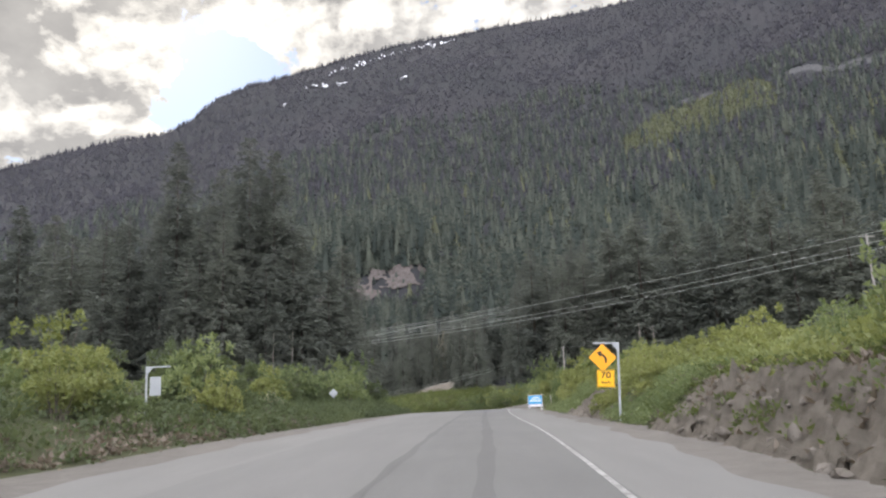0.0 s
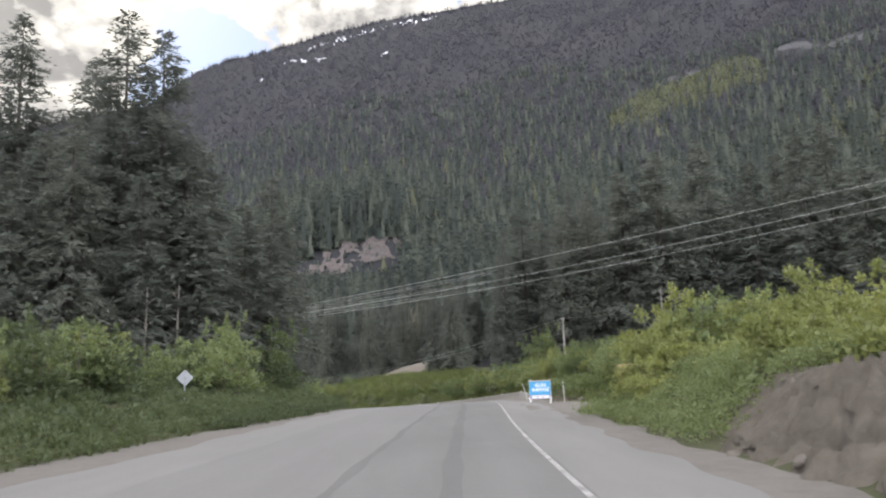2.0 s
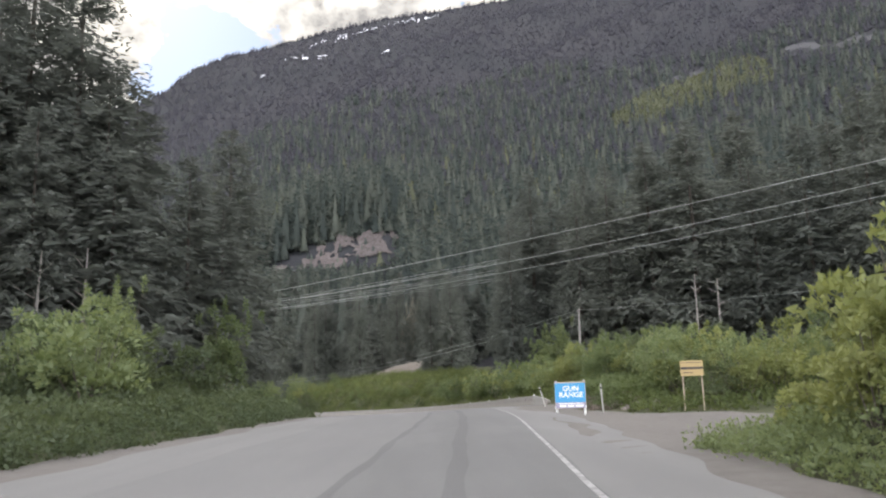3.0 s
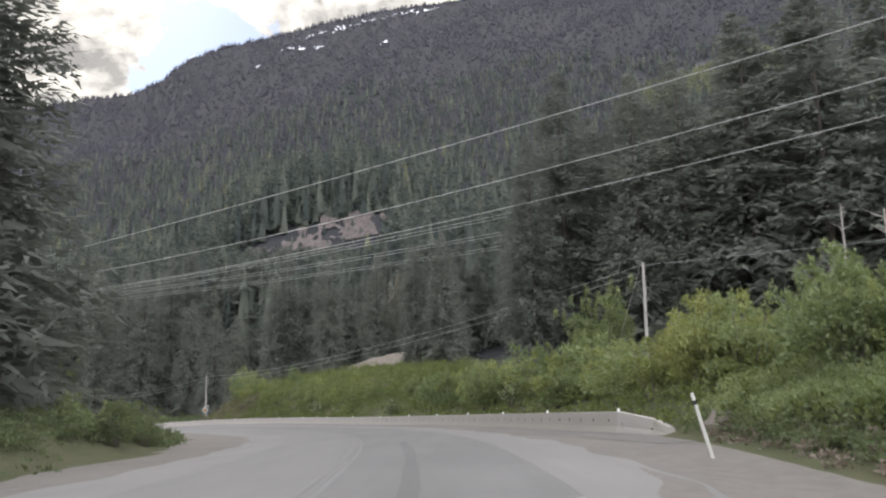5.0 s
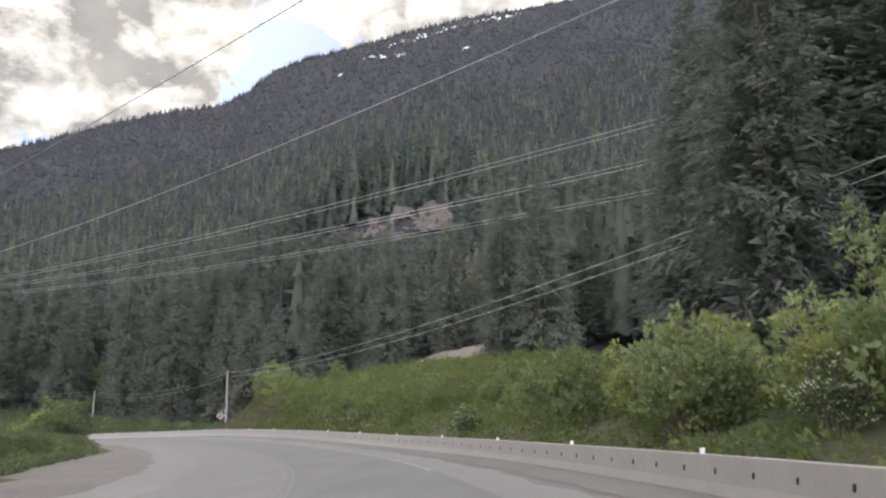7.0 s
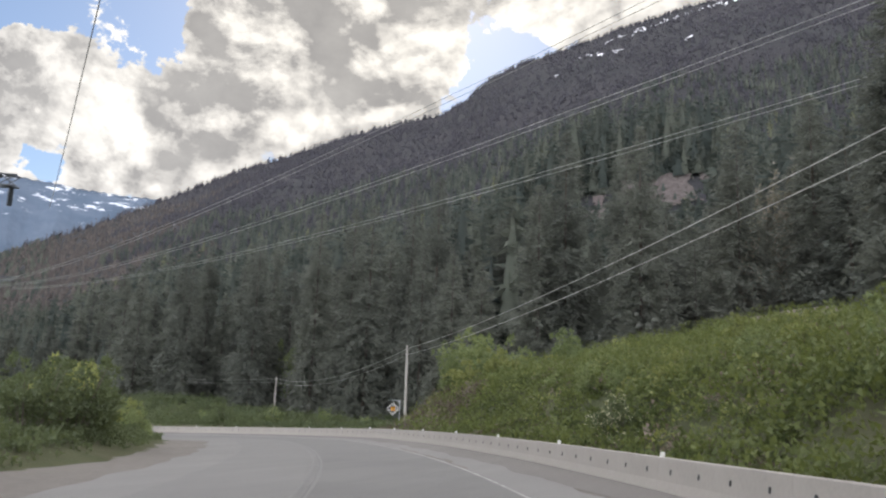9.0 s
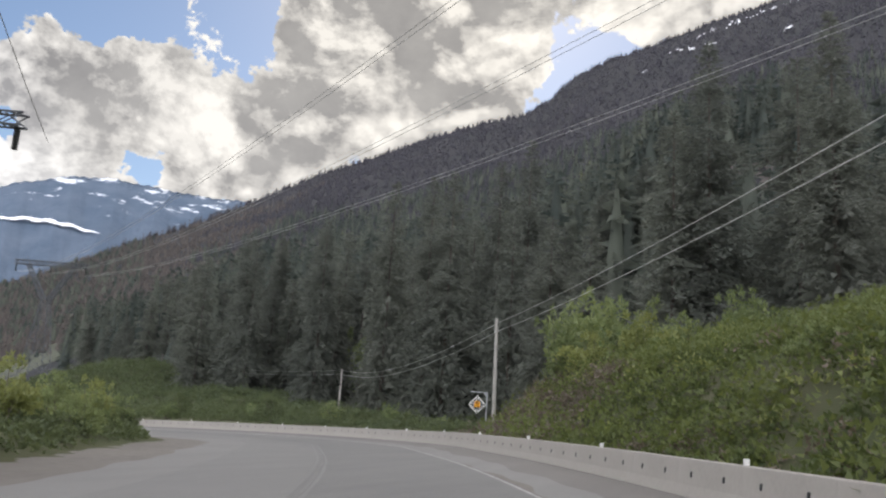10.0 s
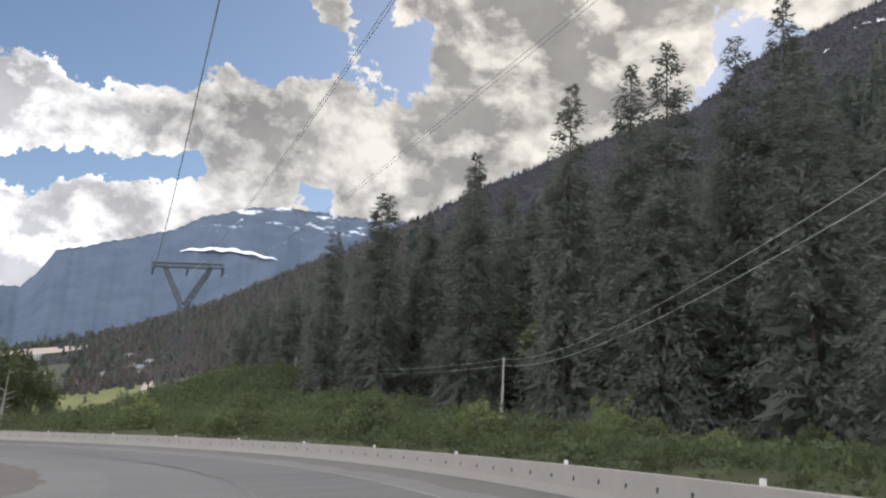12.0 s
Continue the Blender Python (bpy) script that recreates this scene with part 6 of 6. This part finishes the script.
def house(x, y, turn, w, label):
    ob = thing("house", (x, y, float(terrain(np.array([x]), np.array([y]))[0])), label, "house", "valley houses", turn=turn)
    bm = bmesh.new()
    box(bm, 0, 0, 2.0, w, 8, 6)
    part("wall", bm, MAT["wall"], ob)
    bm = bmesh.new()
    v = [bm.verts.new(p) for p in ((-w / 2 - 0.6, -4.6, 4.7), (w / 2 + 0.6, -4.6, 4.7), (w / 2 + 0.6, 4.6, 4.7), (-w / 2 - 0.6, 4.6, 4.7), (-w / 2 - 0.6, 0, 8), (w / 2 + 0.6, 0, 8))]
    for f in ((0, 1, 5, 4), (2, 3, 4, 5), (1, 2, 5), (3, 0, 4), (3, 2, 1, 0)):
        bm.faces.new([v[k] for k in f])
    part("roof", bm, MAT["roof"], ob, "grey pitched roof")
    for k in range(3):
        bm = bmesh.new()
        box(bm, -w / 3 + k * w / 3, -4.02, 2.6, 1.4, 0.08, 1.4)
        part("window", bm, MAT["black"], ob)


for x, y, turn, w in [(-815, 612, 20, 12), (-845, 655, 60, 9), (-840, 672, 25, 10), (-830, 690, 15, 12), (-905, 585, 35, 13), (-880, 570, 60, 10), (-1180, 690, 20, 24), (-960, 560, 0, 12), (-1010, 740, 40, 14), (-800, 640, 30, 8)]:
    house(x, y, turn, w, "small pale house with a grey roof in the valley")

# broad trees on the outer side of the last bend
BROAD = [make_shrub("broadleaf_tree", 90 + k, 6.0, 9.5, 3600, 0.34, "leaf_dull", "dull green broadleaf tree below the road's bend", "tree") for k in range(2)]
for az, r, sc in [(71.5, 112, 1.1), (69.6, 118, 1.2), (68.3, 124, 1.15), (67.2, 130, 1.0), (70.6, 130, 1.25), (66.3, 150, 0.9), (73, 120, 1.2)]:
    stand(BROAD[int(rng.integers(2))], *from_end(az, r), sc, rng.random() * 6.28)
for az, r in [(68.9, 96), (70.2, 99)]:
    snag(*from_end(az, r), 6.5)


# ---- the patterns that the plants were copied from go ----
for ob in [o for o in scene.objects if o.parent is None and o.location.z < -400]:
    for o in (*ob.children_recursive, ob):
        bpy.data.objects.remove(o)
